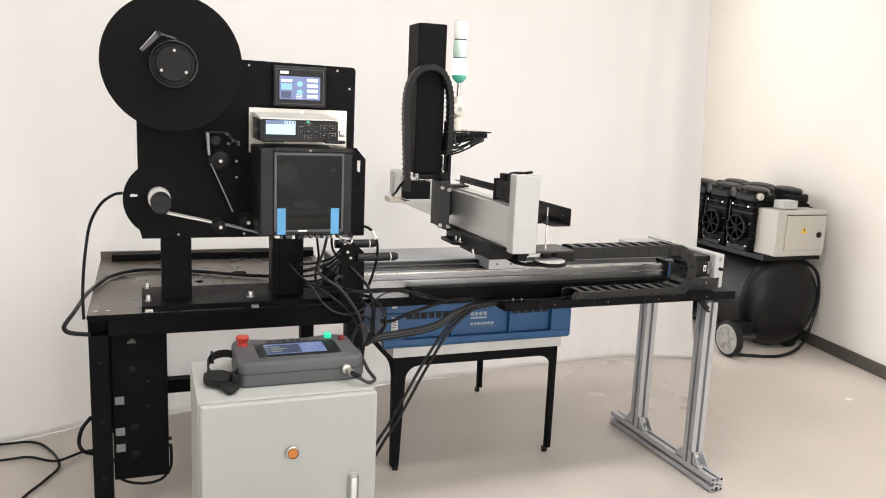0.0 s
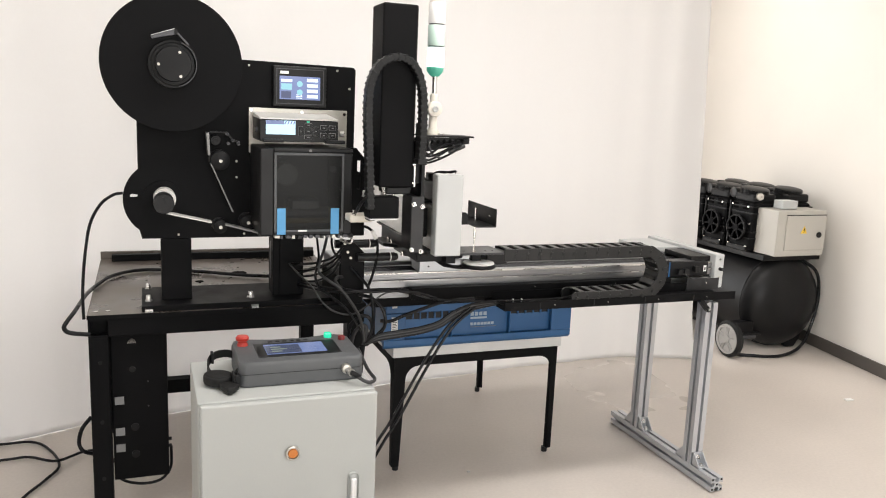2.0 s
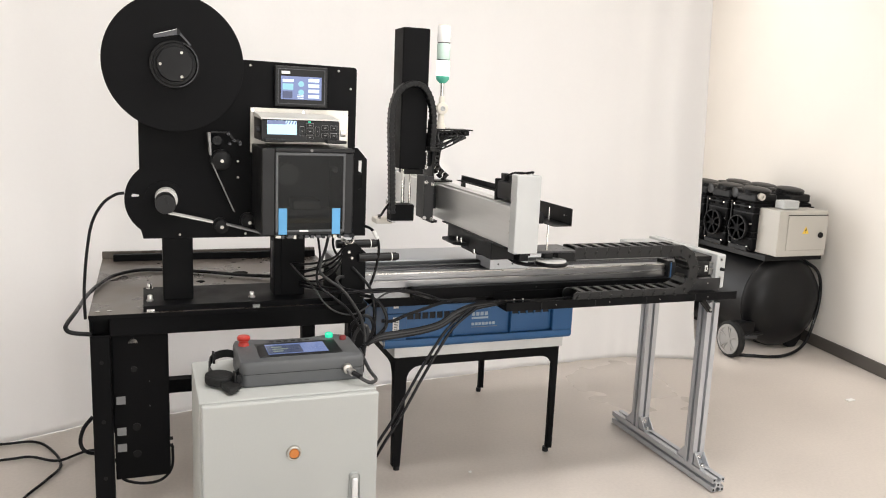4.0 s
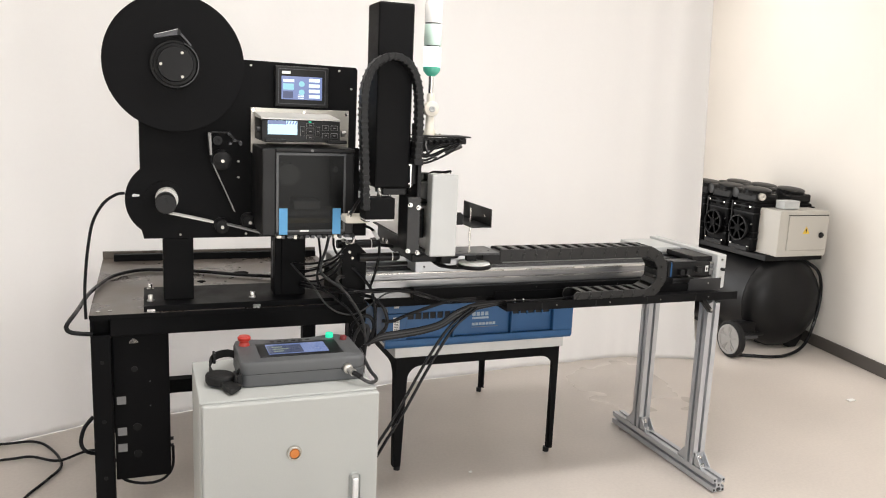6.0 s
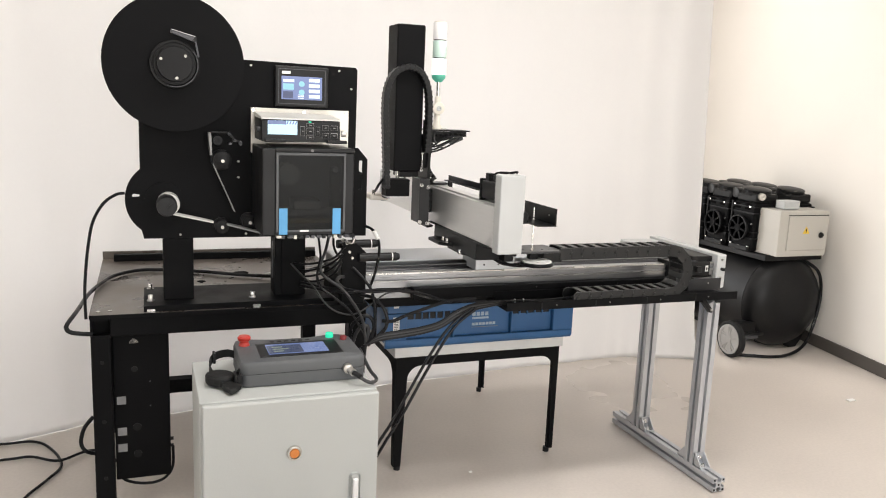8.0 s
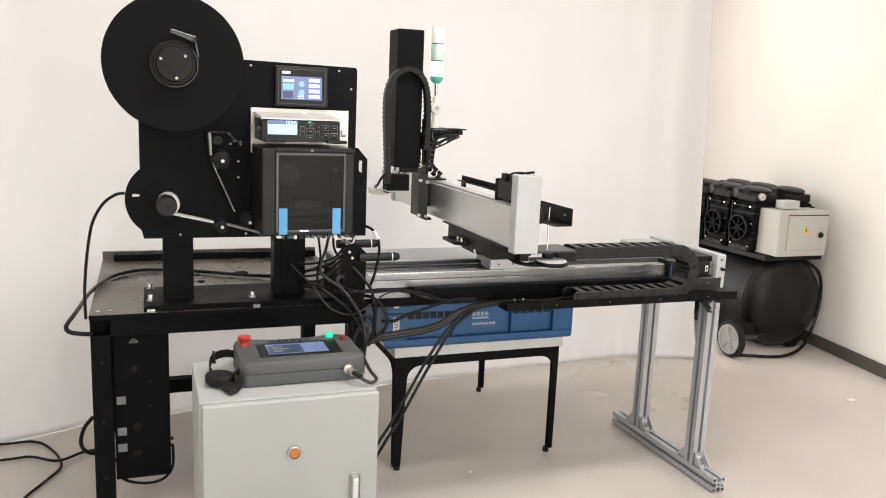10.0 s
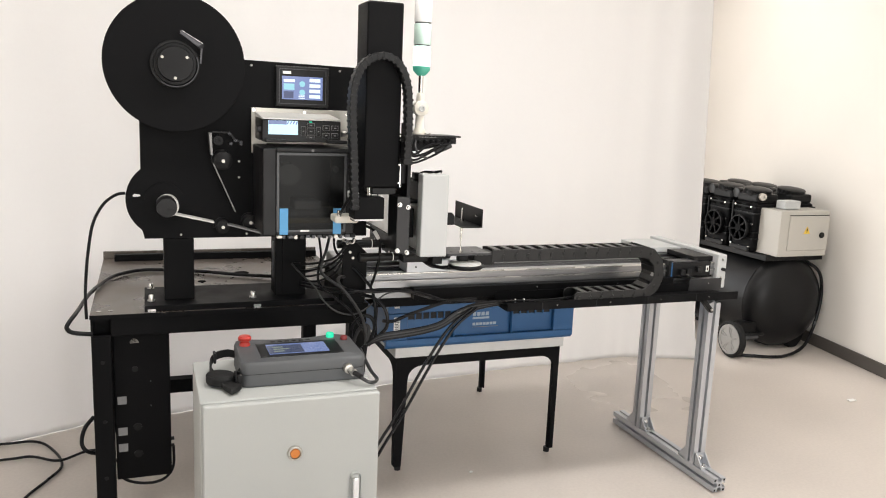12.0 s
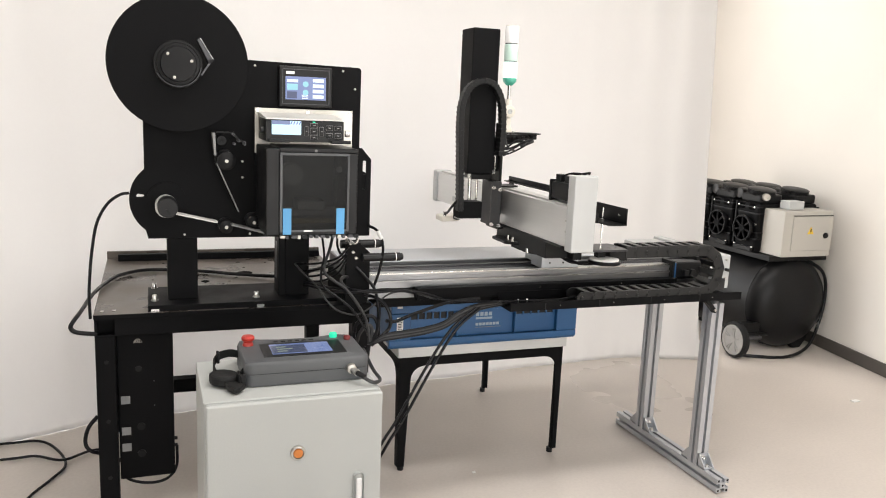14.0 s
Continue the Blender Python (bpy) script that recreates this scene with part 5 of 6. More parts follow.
def compressor():
    t = thing("air_compressor", (3.75, 4.15, 0), "black wheeled air compressor with several pump heads", "air compressor")
    cx, cz, r = 3.78, 0.315, 0.298
    prof = [(0, -0.06), (0.11, -0.055), (0.20, -0.035), (0.262, 0.0), (r - 0.005, 0.045), (r, 0.075), (r, 0.80), (0.24, 0.86), (0.12, 0.89), (0, 0.90)]
    tk = part("tank", lathe((cx, 3.79, cz), (0, 1, 0), prof, 56), TANK, t, "black enamelled tank", True)
    part("weld_seam", lathe((cx, 3.855, cz), (0, 1, 0), [(r, 0), (r + 0.004, 0.003), (r + 0.004, 0.010), (r, 0.013)], 56), TANK, tk, "", True)
    part("drain_plug", rod((3.86, 3.745, 0.32), "y", 0.018, 0.02, 14), DARK_STEEL, tk)
    part("lifting_lug", tube([(3.86, 3.88, 0.60), (3.86, 3.86, 0.625), (3.92, 3.86, 0.625), (3.92, 3.88, 0.59)], 0.008), TANK, tk)
    for y in (3.76, 4.36):
        w = part("wheel", lathe((3.345, y, 0.114), (-1, 0, 0), [(0.06, -0.024), (0.098, -0.024), (0.112, -0.012), (0.112, 0.012), (0.100, 0.024), (0.096, 0.024), (0.09, 0.012), (0.06, 0.012)], 40), RUBBER, t, "black tyre", True)
        rim = lathe((3.345, y, 0.114), (-1, 0, 0), [(0.076, 0.010), (0.076, 0.024), (0.092, 0.024), (0.092, 0.010)], 36)
        rod((3.3305, y, 0.114), "x", 0.088, 0.009, 36, bm=rim)
        for k in range(10):
            a = 2 * math.pi * (k // 2) / 5 + (0.15 if k % 2 else -0.15)
            sp = bx(-0.006, 0.006, -0.0045, 0.0045, 0.012, 0.08)
            bmesh.ops.transform(sp, matrix=Matrix.Translation((3.327, y, 0.114)) @ Matrix.Rotation(a, 4, "X"), verts=sp.verts)
            join(rim, sp)
        rod((3.345, y, 0.114), "x", 0.024, 0.05, 18, bm=rim)
        part("rim", rim, RIM_GREY, w, "grey spoked rim", True)
        part("axle", rod((3.44, y, 0.114), "x", 0.012, 0.2, 12), DARK_STEEL, w)
        part("wheel_bracket", bx(3.42, 3.55, y + 0.03, y + 0.10, 0.09, 0.20, 0.004), TANK, t)
    part("front_foot", bx(3.74, 3.94, 3.95, 4.0, 0.0, 0.10, 0.006), TANK, t)
    part("support_foot", prism([(3.80, 0.13), (3.99, 0.16), (3.975, 0.06), (3.93, 0.004), (3.87, 0.004), (3.83, 0.06)], "y", 3.825, 3.87, 0.006), TANK, t, "black rounded support foot")
    part("wheel_axle_bar", rod((3.64, 3.80, 0.122), (0.40, 0.05, -0.01), 0.013, 0.40, 12), TANK, t)
    part("rear_foot", bx(3.70, 3.90, 4.50, 4.56, 0.0, 0.10, 0.006), TANK, t)
    part("deck", bx(3.575, 4.03, 3.80, 4.68, 0.585, 0.618, 0.003), TANK, t)
    for row, x in ((0, 3.66), (1, 3.93)):
        for k in range(3):
            y = 4.02 + k * 0.24
            p = part("pump_head", bx(x - 0.10, x + 0.10, y - 0.10, y + 0.10, 0.62, 0.93, 0.02, 3), BLACK, t, "black pump head with fan guard")
            for z in (0.70, 0.74, 0.86, 0.90):
                part("fin", bx(x - 0.106, x + 0.106, y - 0.106, y + 0.106, z, z + 0.008), BLACK_SATIN, p)
            part("cylinder_cap", bx(x - 0.085, x + 0.085, y - 0.09, y + 0.09, 0.93, 0.985, 0.012), BLACK_SATIN, p)
            if row == 0:
                part("fan_drum", rod((x - 0.112, y, 0.765), "x", 0.070, 0.022, 32), BLACK, p, "", True)
                g = lathe((x - 0.125, y, 0.765), (-1, 0, 0), [(0.083, 0), (0.083, 0.010), (0.080, 0.013), (0.075, 0.013), (0.073, 0.008), (0.073, 0)], 36)
                part("fan_guard", g, BLACK_SATIN, p, "glossy black guard ring", True)
                part("fan_boss", rod((x - 0.130, y, 0.765), "x", 0.024, 0.012, 18), BLACK, p, "", True)
                for j in range(7):
                    a = 2 * math.pi * j / 7
                    sp = bx(-0.004, 0.004, -0.006, 0.006, 0.022, 0.076)
                    bmesh.ops.transform(sp, matrix=Matrix.Translation((x - 0.130, y, 0.765)) @ Matrix.Rotation(a, 4, "X"), verts=sp.verts)
                    part("guard_spoke", sp, BLACK, p)
                for dy, z0, z1 in ((-0.06, 0.885, 0.925), (0.03, 0.885, 0.92)):
                    part("recess", bx(x - 0.1035, x - 0.10, y + dy, y + dy + 0.045, z0, z1), BLACK_DEEP, p)
                part("base_bracket", bx(x - 0.118, x - 0.101, y - 0.085, y + 0.085, 0.625, 0.652, 0.004), TANK, p)
                part("cast_rib", bx(x - 0.112, x - 0.101, y + 0.088, y + 0.10, 0.66, 0.93, 0.003), TANK, p)
                for dy, dz in ((-0.07, 0.135), (0.07, 0.14), (-0.09, 0.03), (0.092, -0.04), (-0.08, -0.118), (0.0, -0.122), (0.08, -0.116)):
                    part("screw", rod((x - 0.108, y + dy, 0.77 + dz), "x", 0.006, 0.01, 10), STEEL, p)
            f = [(0.086, 0), (0.088, 0.006)]
            for j in range(4):
                f += [(0.088, 0.008 + j * 0.007), (0.083, 0.010 + j * 0.007), (0.083, 0.013 + j * 0.007), (0.088, 0.015 + j * 0.007)]
            f += [(0.08, 0.042), (0.04, 0.048), (0, 0.049)]
            part("intake_filter", lathe((x - 0.01, y, 0.975), (0, -0.12, 1), f, 36), BLACK_PLASTIC, p, "ribbed round intake cover", True)
            part("hose_clamp", rod((x - 0.05, y + 0.12, 0.975), "x", 0.034, 0.05, 20, bevel=0.004), CHAIN, p, "", True)
    part("valve", lathe((3.60, 3.915, 0.972), (-0.4, -1, 0), [(0.023, -0.015), (0.023, 0.012), (0.020, 0.015), (0.010, 0.015), (0.009, 0.004), (0, 0.004)], 24), ZINC, t, "bare metal valve fitting", True)
    # control box, facing the room
    c = part("control_box", bx(3.605, 3.99, 3.745, 3.98, 0.622, 0.905, 0.004), BOX_PAINT, t, "light grey switch box")
    part("box_door", bx(3.670, 3.985, 3.738, 3.7448, 0.66, 0.875, 0.003), BOX_PAINT, c)
    part("door_gap", bx(3.670, 3.985, 3.7415, 3.7445, 0.876, 0.881), BLACK_PLASTIC, c)
    part("box_lock", rod((3.93, 3.734, 0.755), "y", 0.018, 0.012, 20, bevel=0.003), BLACK_PLASTIC, c)
    part("warning_sign", prism([(3.785, 0.765), (3.835, 0.765), (3.810, 0.81)], "y", 3.7355, 3.738), YELLOW, c, "yellow warning triangle")
    part("warning_bolt", prism([(3.808, 0.798), (3.816, 0.798), (3.811, 0.786), (3.816, 0.786), (3.806, 0.770), (3.809, 0.782), (3.804, 0.782)], "y", 3.7345, 3.7358), BLACK_PLASTIC, c)
    part("pressure_switch", bx(3.68, 3.80, 3.80, 3.88, 0.907, 0.96, 0.006), WHITE_CAP, t, "white pressure switch")
    part("air_hose", tube([(3.93, 3.86, 0.58), (4.02, 3.80, 0.5), (4.05, 3.79, 0.34), (3.99, 3.76, 0.17), (3.86, 3.70, 0.05), (3.66, 3.66, 0.012), (3.46, 3.72, 0.012), (3.36, 3.80, 0.012)], 0.010), CABLE_BLACK, t, "black air hose")
# ---- cables and small things ----


def cable(pts, r, label, m=None):
    at = Vector(pts[0])
    ob = part("cable", tube(pts, r), m or CABLE_BLACK, None, "", True, at=at)
    return tagged(ob, label, "cable", "cables of the machine")


def cables():
    cable([(-0.066, 2.69, 1.135), (-0.094, 2.69, 1.129), (-0.132, 2.69, 1.099), (-0.163, 2.68, 1.04), (-0.178, 2.66, 0.959), (-0.185, 2.63, 0.886), (-0.188, 2.612, 0.82), (-0.187, 2.61, 0.75)],
          0.0048, "black cable looping from the reel stand down past the bench")
    cable([(0.64, 2.93, 0.83), (0.56, 2.97, 0.80), (0.48, 3.02, 0.775), (0.40, 3.07, 0.767), (0.30, 3.12, 0.767), (0.168, 3.2, 0.766), (-0.01, 3.25, 0.766), (-0.115, 3.17, 0.767), (-0.165, 3.02, 0.768), (-0.196, 2.84, 0.77), (-0.215, 2.66, 0.765), (-0.235, 2.58, 0.749),
           (-0.24, 2.575, 0.732), (-0.223, 2.575, 0.718), (-0.168, 2.58, 0.708)], 0.0068, "thick black cable lying across the bench")
    cable([(-0.182, 2.69, 0.397), (-0.211, 2.68, 0.361), (-0.221, 2.68, 0.313), (-0.205, 2.68, 0.282), (-0.16, 2.70, 0.255), (-0.10, 2.74, 0.2)], 0.0065, "black power cable looped beside the bench leg")
    cable([(-0.108, 2.69, 0.20), (-0.095, 2.685, 0.168), (-0.05, 2.68, 0.150), (0.0, 2.68, 0.146), (0.038, 2.685, 0.158), (0.062, 2.70, 0.19), (0.064, 2.70, 0.262)], 0.005, "black cable sagging under the power box")
    cable([(-0.95, 3.46, 0.01), (-0.58, 3.464, 0.01), (-0.454, 3.453, 0.01), (-0.376, 3.336, 0.01), (-0.337, 3.194, 0.01), (-0.375, 3.083, 0.01), (-0.434, 2.956, 0.01), (-0.47, 2.8, 0.01)], 0.0055, "black cable lying in a loop on the floor")
    cable([(-0.95, 3.31, 0.01), (-0.556, 3.306, 0.01), (-0.457, 3.305, 0.012), (-0.348, 3.213, 0.024), (-0.253, 3.303, 0.012), (-0.15, 3.3, 0.01)], 0.0055, "black cable lying along the floor")
    # the leads between printer, bench and axis
    cable([(0.611, 2.530, 0.976), (0.580, 2.530, 0.942), (0.543, 2.550, 0.923), (0.503, 2.600, 0.906), (0.463, 2.680, 0.893)], 0.004, "black cable bowed between the pillar and the axis end")
    cable([(0.605, 2.530, 0.951), (0.575, 2.550, 0.919), (0.542, 2.600, 0.890), (0.506, 2.680, 0.866), (0.477, 2.740, 0.854)], 0.004, "black cable bowed between the pillar and the axis end")
    cable([(0.602, 2.530, 0.938), (0.577, 2.530, 0.910), (0.557, 2.580, 0.881), (0.528, 2.660, 0.852), (0.497, 2.740, 0.833)], 0.004, "black cable bowed between the pillar and the axis end")
    cable([(0.601, 2.530, 0.925), (0.581, 2.530, 0.891), (0.561, 2.570, 0.864), (0.537, 2.640, 0.837), (0.500, 2.720, 0.821)], 0.004, "black cable bowed between the pillar and the axis end")
    cable([(0.492, 2.680, 0.815), (0.514, 2.620, 0.821), (0.551, 2.550, 0.825), (0.604, 2.500, 0.828), (0.665, 2.490, 0.832), (0.743, 2.490, 0.834), (0.817, 2.490, 0.823), (0.906, 2.490, 0.804)], 0.005, "black cable running along the bench edge to the tray")
    cable([(0.497, 2.700, 0.822), (0.521, 2.620, 0.830), (0.562, 2.540, 0.835), (0.616, 2.500, 0.837), (0.690, 2.485, 0.828), (0.768, 2.485, 0.829), (0.849, 2.485, 0.821), (0.932, 2.485, 0.795)], 0.0045, "black cable lying along the bench edge")
    cable([(0.537, 2.600, 0.997), (0.536, 2.570, 0.964), (0.532, 2.540, 0.938), (0.520, 2.520, 0.905), (0.517, 2.510, 0.872), (0.531, 2.500, 0.842), (0.564, 2.490, 0.818), (0.613, 2.480, 0.776), (0.644, 2.475, 0.731), (0.667, 2.470, 0.689), (0.675, 2.465, 0.647)], 0.004, "black cable hanging below the printer")
    cable([(0.572, 2.600, 0.997), (0.553, 2.560, 0.959), (0.532, 2.530, 0.921), (0.531, 2.520, 0.892), (0.556, 2.500, 0.870), (0.595, 2.490, 0.842), (0.631, 2.480, 0.795), (0.660, 2.475, 0.743), (0.671, 2.470, 0.692), (0.673, 2.465, 0.647)], 0.005, "grey cable hanging below the printer", CABLE_GREY)
    cable([(0.593, 2.620, 0.993), (0.589, 2.600, 0.970), (0.593, 2.580, 0.948), (0.610, 2.560, 0.926)], 0.0042, "black cable hanging behind the stop plate")
    cable([(0.456, 2.660, 0.897), (0.474, 2.580, 0.877), (0.510, 2.520, 0.842), (0.535, 2.500, 0.801), (0.571, 2.490, 0.769), (0.622, 2.490, 0.753), (0.660, 2.490, 0.762), (0.705, 2.490, 0.792), (0.744, 2.490, 0.818), (0.783, 2.490, 0.825), (0.830, 2.490, 0.819), (0.906, 2.490, 0.795)], 0.003, "thin grey cable sagging past the bench corner", CABLE_GREY)
    cable([(0.624, 2.530, 0.825), (0.595, 2.520, 0.846), (0.585, 2.520, 0.864), (0.597, 2.530, 0.873), (0.624, 2.560, 0.867)], 0.006, "grey cable curled at the foot of the stop plate", CABLE_GREY)
    cable([(0.667, 2.520, 0.812), (0.698, 2.490, 0.808), (0.726, 2.470, 0.786), (0.742, 2.460, 0.749), (0.740, 2.460, 0.710), (0.713, 2.460, 0.682), (0.678, 2.460, 0.652)], 0.006, "dark cable bowed at the bench corner")
    cable([(0.641, 2.540, 0.903), (0.665, 2.520, 0.877), (0.694, 2.500, 0.839), (0.702, 2.480, 0.798), (0.704, 2.470, 0.748), (0.698, 2.465, 0.698), (0.678, 2.460, 0.652)], 0.0052, "black cable falling past the stop plate")
    cable([(0.627, 2.500, 0.653), (0.629, 2.490, 0.708), (0.647, 2.485, 0.734), (0.671, 2.480, 0.749), (0.693, 2.475, 0.741), (0.702, 2.470, 0.709), (0.688, 2.465, 0.672)], 0.0065, "black cable coiled at the bench corner")
    cable([(0.638, 2.500, 0.649), (0.646, 2.490, 0.687), (0.665, 2.480, 0.715), (0.682, 2.475, 0.709), (0.680, 2.470, 0.671), (0.670, 2.465, 0.641)], 0.0065, "grey cable coiled at the bench corner", CABLE_GREY)
    cable([(0.709, 2.480, 0.666), (0.709, 2.485, 0.718), (0.714, 2.500, 0.766), (0.716, 2.530, 0.798)], 0.006, "black cable rising behind the bench corner")
    cable([(0.671, 2.465, 0.654), (0.666, 2.460, 0.623), (0.663, 2.460, 0.584), (0.663, 2.460, 0.544), (0.669, 2.470, 0.473)], 0.008, "black cable falling behind the cabinet")
    cable([(0.665, 2.470, 0.646), (0.663, 2.470, 0.607), (0.660, 2.470, 0.561), (0.666, 2.480, 0.483)], 0.007, "black cable beside the cabinet")
    cable([(0.729, 2.465, 0.732), (0.767, 2.470, 0.728), (0.810, 2.480, 0.740), (0.867, 2.490, 0.754), (0.939, 2.500, 0.771), (0.994, 2.500, 0.782), (1.080, 2.500, 0.785)], 0.006, "black cable sagging in front of the crate")
    cable([(0.674, 2.462, 0.653), (0.718, 2.455, 0.669), (0.783, 2.450, 0.677), (0.859, 2.450, 0.685), (0.930, 2.450, 0.701), (0.984, 2.450, 0.730), (1.048, 2.455, 0.755), (1.119, 2.470, 0.763), (1.193, 2.490, 0.765)], 0.0052, "black cable in the bundle rising to the tray")
    cable([(0.674, 2.462, 0.654), (0.718, 2.455, 0.674), (0.782, 2.450, 0.682), (0.859, 2.450, 0.690), (0.930, 2.450, 0.706), (0.984, 2.450, 0.736), (1.048, 2.455, 0.760), (1.118, 2.470, 0.766), (1.193, 2.490, 0.766)], 0.0052, "grey cable in the bundle rising to the tray", CABLE_GREY)
    cable([(0.674, 2.462, 0.655), (0.718, 2.455, 0.678), (0.782, 2.450, 0.686), (0.859, 2.450, 0.695), (0.930, 2.450, 0.711), (0.984, 2.450, 0.741), (1.048, 2.455, 0.764), (1.118, 2.470, 0.769), (1.193, 2.490, 0.768)], 0.0052, "black cable in the bundle rising to the tray")
    cable([(0.674, 2.462, 0.656), (0.718, 2.455, 0.682), (0.782, 2.450, 0.691), (0.859, 2.450, 0.699), (0.930, 2.450, 0.715), (0.984, 2.450, 0.747), (1.048, 2.455, 0.769), (1.118, 2.470, 0.772), (1.193, 2.490, 0.769)], 0.0052, "grey cable in the bundle rising to the tray", CABLE_GREY)
    cable([(0.674, 2.462, 0.657), (0.718, 2.455, 0.686), (0.782, 2.450, 0.696), (0.859, 2.450, 0.704), (0.929, 2.450, 0.720), (0.983, 2.450, 0.753), (1.047, 2.455, 0.774), (1.118, 2.470, 0.775), (1.193, 2.490, 0.771)], 0.0052, "black cable in the bundle rising to the tray")
    cable([(1.043, 2.440, 0.768), (0.953, 2.430, 0.702), (0.866, 2.430, 0.571), (0.771, 2.430, 0.398), (0.716, 2.430, 0.312), (0.654, 2.440, 0.192)], 0.0052, "black cable hanging from the tray down behind the cabinet")
    cable([(1.060, 2.440, 0.767), (0.971, 2.430, 0.700), (0.888, 2.430, 0.569), (0.793, 2.430, 0.395), (0.738, 2.430, 0.309), (0.676, 2.440, 0.189)], 0.0052, "black cable hanging from the tray down behind the cabinet")
    cable([(0.686, 2.560, 1.040), (0.703, 2.540, 1.033), (0.717, 2.520, 1.014), (0.727, 2.520, 0.975), (0.724, 2.520, 0.930), (0.714, 2.520, 0.885), (0.699, 2.520, 0.840)], 0.0048, "black cable bowed beside the axis end")
    for k in range(3):
        cable([(0.906, 2.49 - 0.006 * k, 0.797), (1.0, 2.485 - 0.006 * k, 0.784), (1.12, 2.484 - 0.006 * k, 0.778), (1.24, 2.484 - 0.006 * k, 0.776), (1.36, 2.478, 0.775 - 0.003 * k), (1.47, 2.470, 0.784)], 0.0028,
              "thin black cable lying in the tray")
    tagged(part("cable_tag", rod((0.714, 2.52, 1.015), (0.5, 0, -0.85), 0.0065, 0.03, 12), WHITE, None, at=(0.714, 2.52, 1.015)), "white paper tag round a black cable", "cable tag")
    for x in (1.222, 1.256):
        tagged(part("cable_tie", rod((x, 2.478, 0.776), "x", 0.0062, 0.003, 14), WHITE, None, at=(x, 2.478, 0.776)), "white cable tie round the tray cables", "cable tie", "cable ties on the tray")


def stopper():
    t = thing("axis_stop_plate", (0.65, 2.56, 0.76), "black plate with two cylinders at the axis end", "stop plate")
    o = [(0.606, 0.775), (0.606, 0.98), (0.625, 0.99), (0.655, 0.985), (0.69, 0.95), (0.69, 0.80), (0.68, 0.775)]
    part("plate", prism(o, "y", 2.545, 2.56, 0.002), BLACK, t)
    part("foot_block", bx(0.56, 0.70, 2.545, 2.60, 0.7575, 0.774, 0.002), BLACK, t)
    for (x0, x1, y, z) in ((0.60, 0.735, 2.60, 0.972), (0.66, 0.79, 2.53, 0.938)):
        c = part("cylinder", rod(((x0 + x1) / 2, y, z), "x", 0.0145, x1 - x0, 20), BLACK_PLASTIC, t, "black sensor cylinder", True)
        part("band", rod((x1 - 0.016, y, z), "x", 0.0152, 0.003, 20), WHITE, c)
        part("tip", rod((x1 + 0.005, y, z), "x", 0.012, 0.012, 20, bevel=0.004), BLACK_PLASTIC, c)
    for x, z in ((0.63, 0.955), (0.64, 0.935), (0.62, 0.985)):
        part("screw", rod((x, 2.541, z), "y", 0.0045, 0.008, 12), ZINC, t)
    cl = tube([(0.60, 2.53, 1.0), (0.63, 2.52, 0.99), (0.64, 2.52, 1.005)], 0.006)
    part("clip", cl, STEEL, t)


def scraps():
    ob = part("paper_scrap", bx(3.455, 3.50, 2.955, 2.98, 0.001, 0.006), WHITE, None, "", at=(3.475, 2.965, 0.001))
    tagged(ob, "small white paper scrap lying on the floor", "scrap")
    for x, y in ((1.19, 2.73), (0.9, 3.27)):
        ob = part("floor_crumb", bx(x, x + 0.012, y, y + 0.008, 0.0005, 0.005), WHITE, None, "", at=(x, y, 0.0005))
        tagged(ob, "tiny white crumb lying on the floor", "scrap", "crumbs on the floor")


# ---- what moves, and when ----
AXIS = [(0, 0.0), (0.5, -0.162), (1, -0.314), (1.5, -0.32), (2, -0.268), (2.5, -0.138), (3, -0.002), (3.2, 0.0), (4.9, 0.0), (5.3, -0.089), (5.5, -0.144), (6, -0.291),
        (6.5, -0.32), (7, -0.314), (7.5, -0.165), (8, -0.059), (8.2, -0.019), (8.4, 0.0), (10.15, 0.0), (10.3, -0.008), (10.5, -0.052), (11, -0.165), (11.5, -0.306), (12, -0.324), (12.5, -0.314), (13, -0.084),
        (13.5, 0.195), (14, 0.195)]
CROSS = [(0, 2.813), (0.5, 2.429), (1, 2.339), (1.5, 2.33), (2, 2.342), (2.5, 2.531), (3, 2.963), (3.25, 3.01), (4.9, 3.01), (5.3, 2.72), (5.5, 2.522), (6, 2.327), (6.5, 2.33), (7, 2.335), (7.5, 2.475),
         (8, 2.90), (8.2, 3.06), (8.4, 3.085), (10.1, 3.085), (10.3, 3.065), (10.5, 2.962), (11, 2.508), (11.5, 2.338), (12, 2.334), (12.5, 2.342), (13, 2.503), (13.5, 2.83), (14, 2.83)]
DROP = [(0, 0.0), (3.3, 0.0), (3.7, -0.11), (4.3, -0.11), (4.8, 0.0), (8.4, 0.0), (8.8, -0.11), (9.5, -0.11), (10.0, 0.0), (13.6, 0.0), (14.0, -0.075)]
REEL = [(0, 0), (1.0, 0), (1.5, -8), (2.0, -31), (3, -33), (6.0, -33), (6.5, -35), (7.0, -62), (7.5, -64), (11.4, -64.5), (12.0, -80), (12.5, -102), (13.0, -106), (14, -108)]


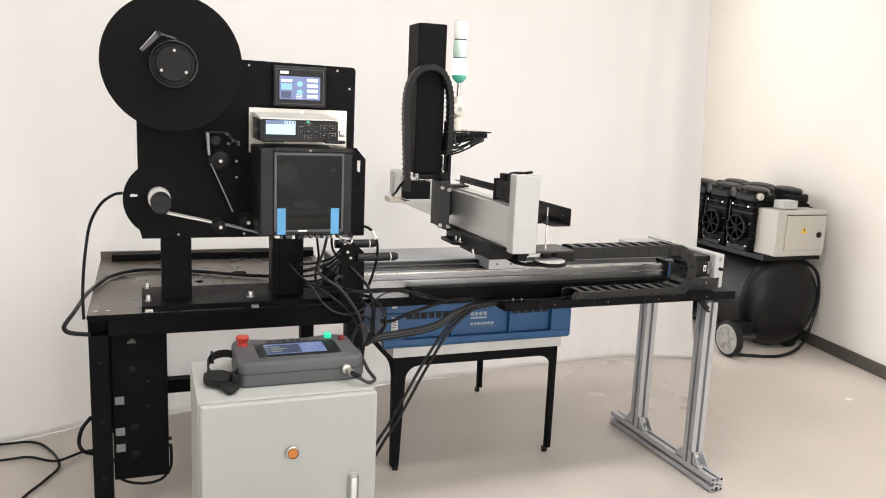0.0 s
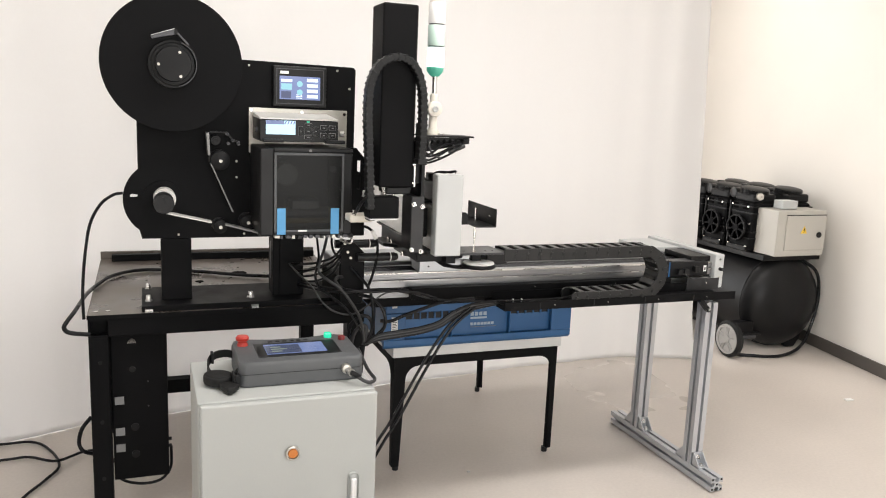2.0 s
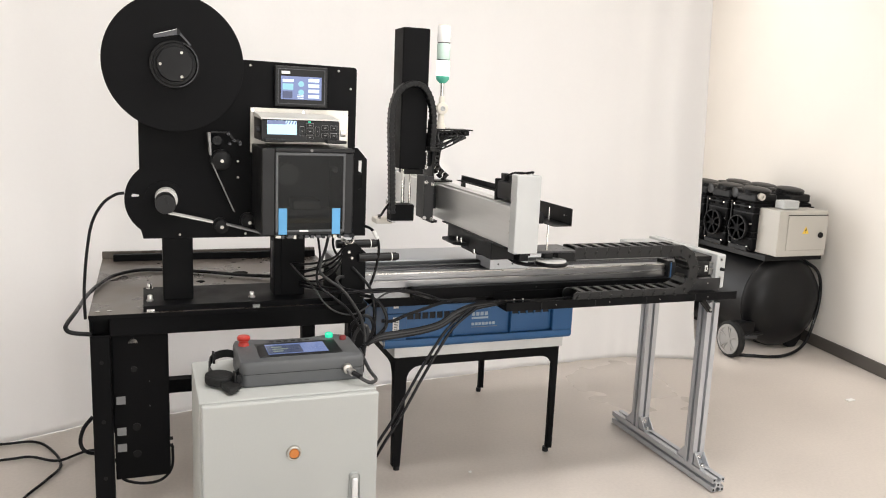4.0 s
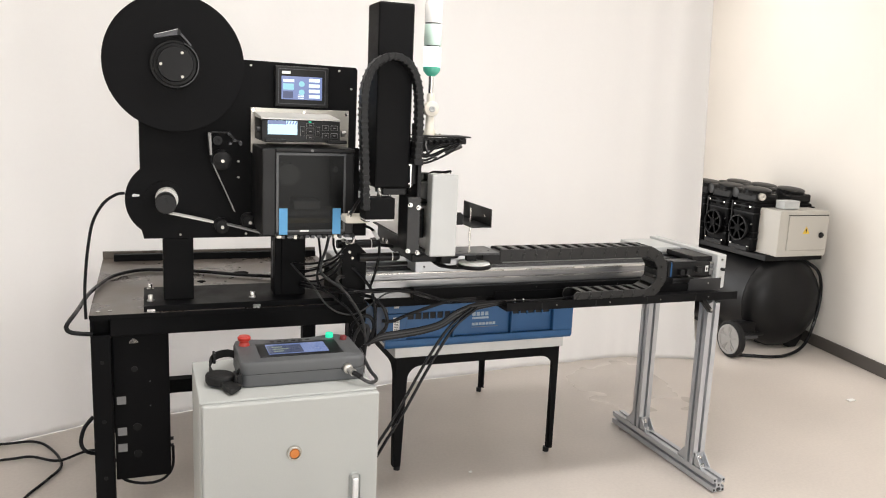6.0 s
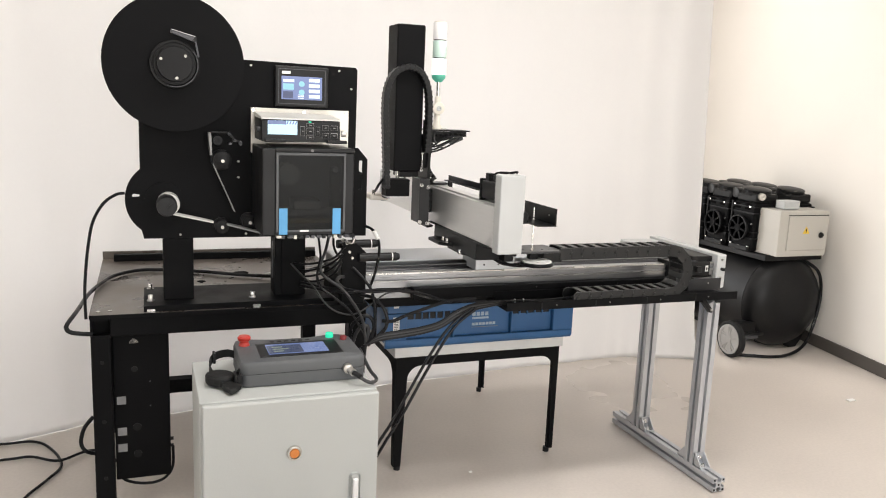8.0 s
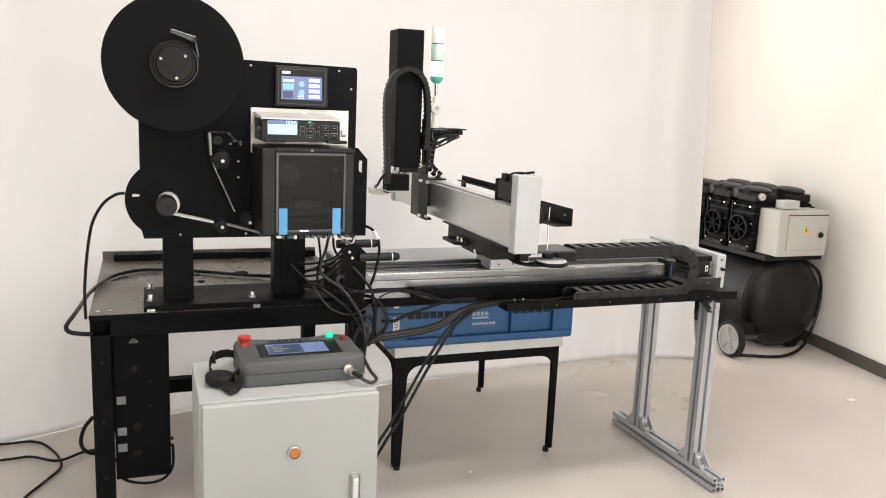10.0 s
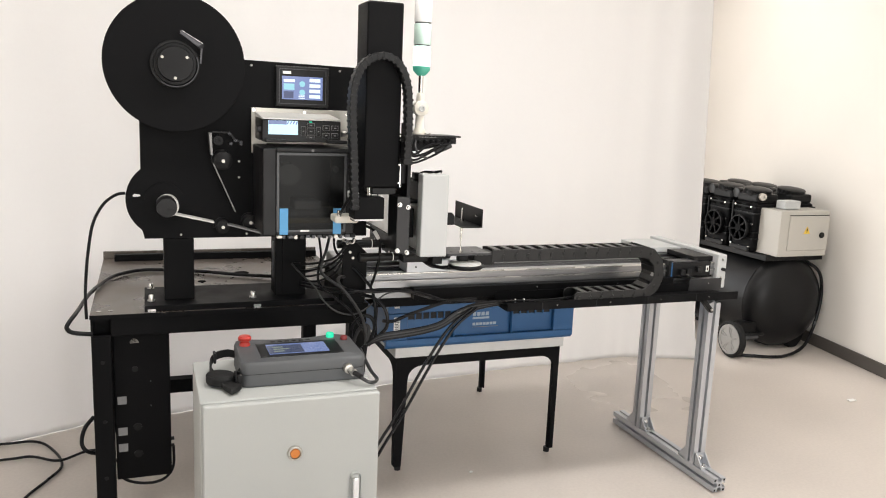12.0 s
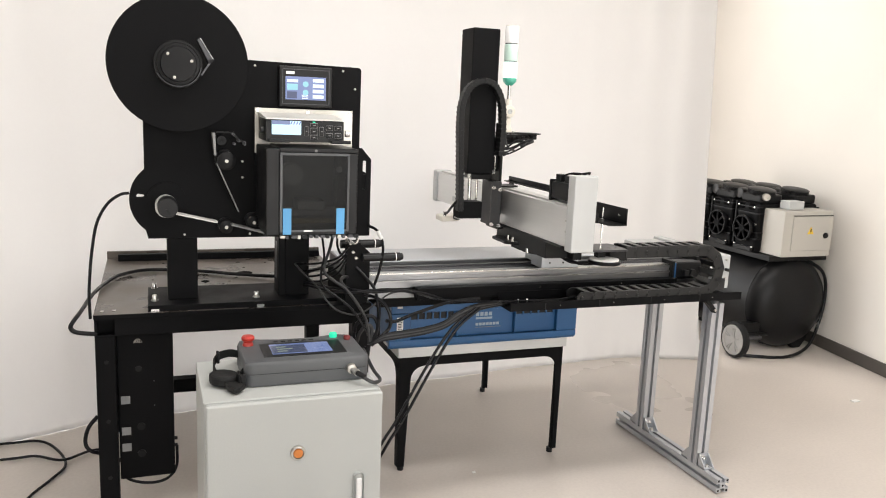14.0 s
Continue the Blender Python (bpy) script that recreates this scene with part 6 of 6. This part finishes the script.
def at_time(rows, t):
    """A value between rows, without overshoot."""
    k = max(i for i in range(len(rows) - 1) if rows[i][0] <= t + 1e-9)
    (t0, v0), (t1, v1) = rows[k], rows[k + 1]

    def slope(i):
        if i <= 0 or i >= len(rows) - 1:
            return 0.0
        a = (rows[i][1] - rows[i - 1][1]) / (rows[i][0] - rows[i - 1][0])
        b = (rows[i + 1][1] - rows[i][1]) / (rows[i + 1][0] - rows[i][0])
        return 0.0 if a * b <= 0 else 2 * a * b / (a + b)
    h = t1 - t0
    u = (t - t0) / h
    return ((2 * u ** 3 - 3 * u * u + 1) * v0 + (u ** 3 - 2 * u * u + u) * h * slope(k) + (3 * u * u - 2 * u ** 3) * v1 + (u ** 3 - u * u) * h * slope(k + 1))


TIMES = [k / 10 for k in range(141)]


def motions():
    """Keys the gantry, the upright axis with its head, the reels and the chain's links."""
    g, u, h = MOVING["gantry"], MOVING["upright"], MOVING["head"]
    g0, u0, h0 = g.location.copy(), u.location.copy(), h.location.copy()
    walk(g, [(t, Matrix.Translation(g0 + Vector((at_time(AXIS, t) + 0.003, 0, 0)))) for t in TIMES])
    walk(u, [(t, Matrix.Translation(u0 + Vector((at_time(AXIS, t), at_time(CROSS, t) - 2.813, 0)))) for t in TIMES])
    walk(h, [(t, Matrix.Translation(h0 + Vector((0, 0, at_time(DROP, t))))) for t in TIMES])
    r, k = MOVING["reel"], MOVING["take_up"]
    walk(r, [(t, Matrix.Translation(r.location) @ Matrix.Rotation(radians(-at_time(REEL, t)), 4, "Y")) for t in TIMES])
    walk(k, [(t, Matrix.Translation(k.location) @ Matrix.Rotation(radians(-2.2 * at_time(REEL, t)), 4, "Y")) for t in TIMES])
    lag = [(0, 0), (33, 5), (62, 14), (110, 35)]
    walk(MOVING["hub"], [(t, Matrix.Rotation(radians(-at_time(lag, -at_time(REEL, t))), 4, "Y")) for t in TIMES])
    *loop, o = LOOP
    poses = [(t, loop_poses(at_time(DROP, t))) for t in TIMES[::2]]
    for i, ob in enumerate(loop):
        walk(ob, [(t, Matrix.Translation(-o) @ ms[i]) for t, ms in poses])
    *drop, o = DROP_CHAIN
    poses = [(t, drop_poses(at_time(CROSS, t))) for t in TIMES[::2]]
    for i, ob in enumerate(drop):
        walk(ob, [(t, Matrix.Translation(-o) @ ms[i]) for t, ms in poses])
    t0, links, pitch = MOVING["chain"]
    length = len(links) * pitch
    for i, ob in enumerate(links):
        rows = []
        for t in TIMES[::2]:
            x, z, a = chain_pose((i + 0.5) * pitch, 1.42 + at_time(AXIS, t), length)
            rows.append((t, Matrix.Translation((x - t0.location.x, 0, z - t0.location.z)) @ Matrix.Rotation(a, 4, "Y")))
        walk(ob, rows)


room()
backdrop()
workbench()
power_box()
linear_axis()
cable_tray()
support_frame()
reel_stand()
printer()
floor_cabinet()
pendant()
low_table()
crate()
compressor()
stopper()
cables()
scraps()
MOVING = {}
MOVING.update({"gantry": gantry(), "reel": reel(), "take_up": take_up(), "chain": axis_chain()})
MOVING["upright"], MOVING["head"] = upright()
motions()
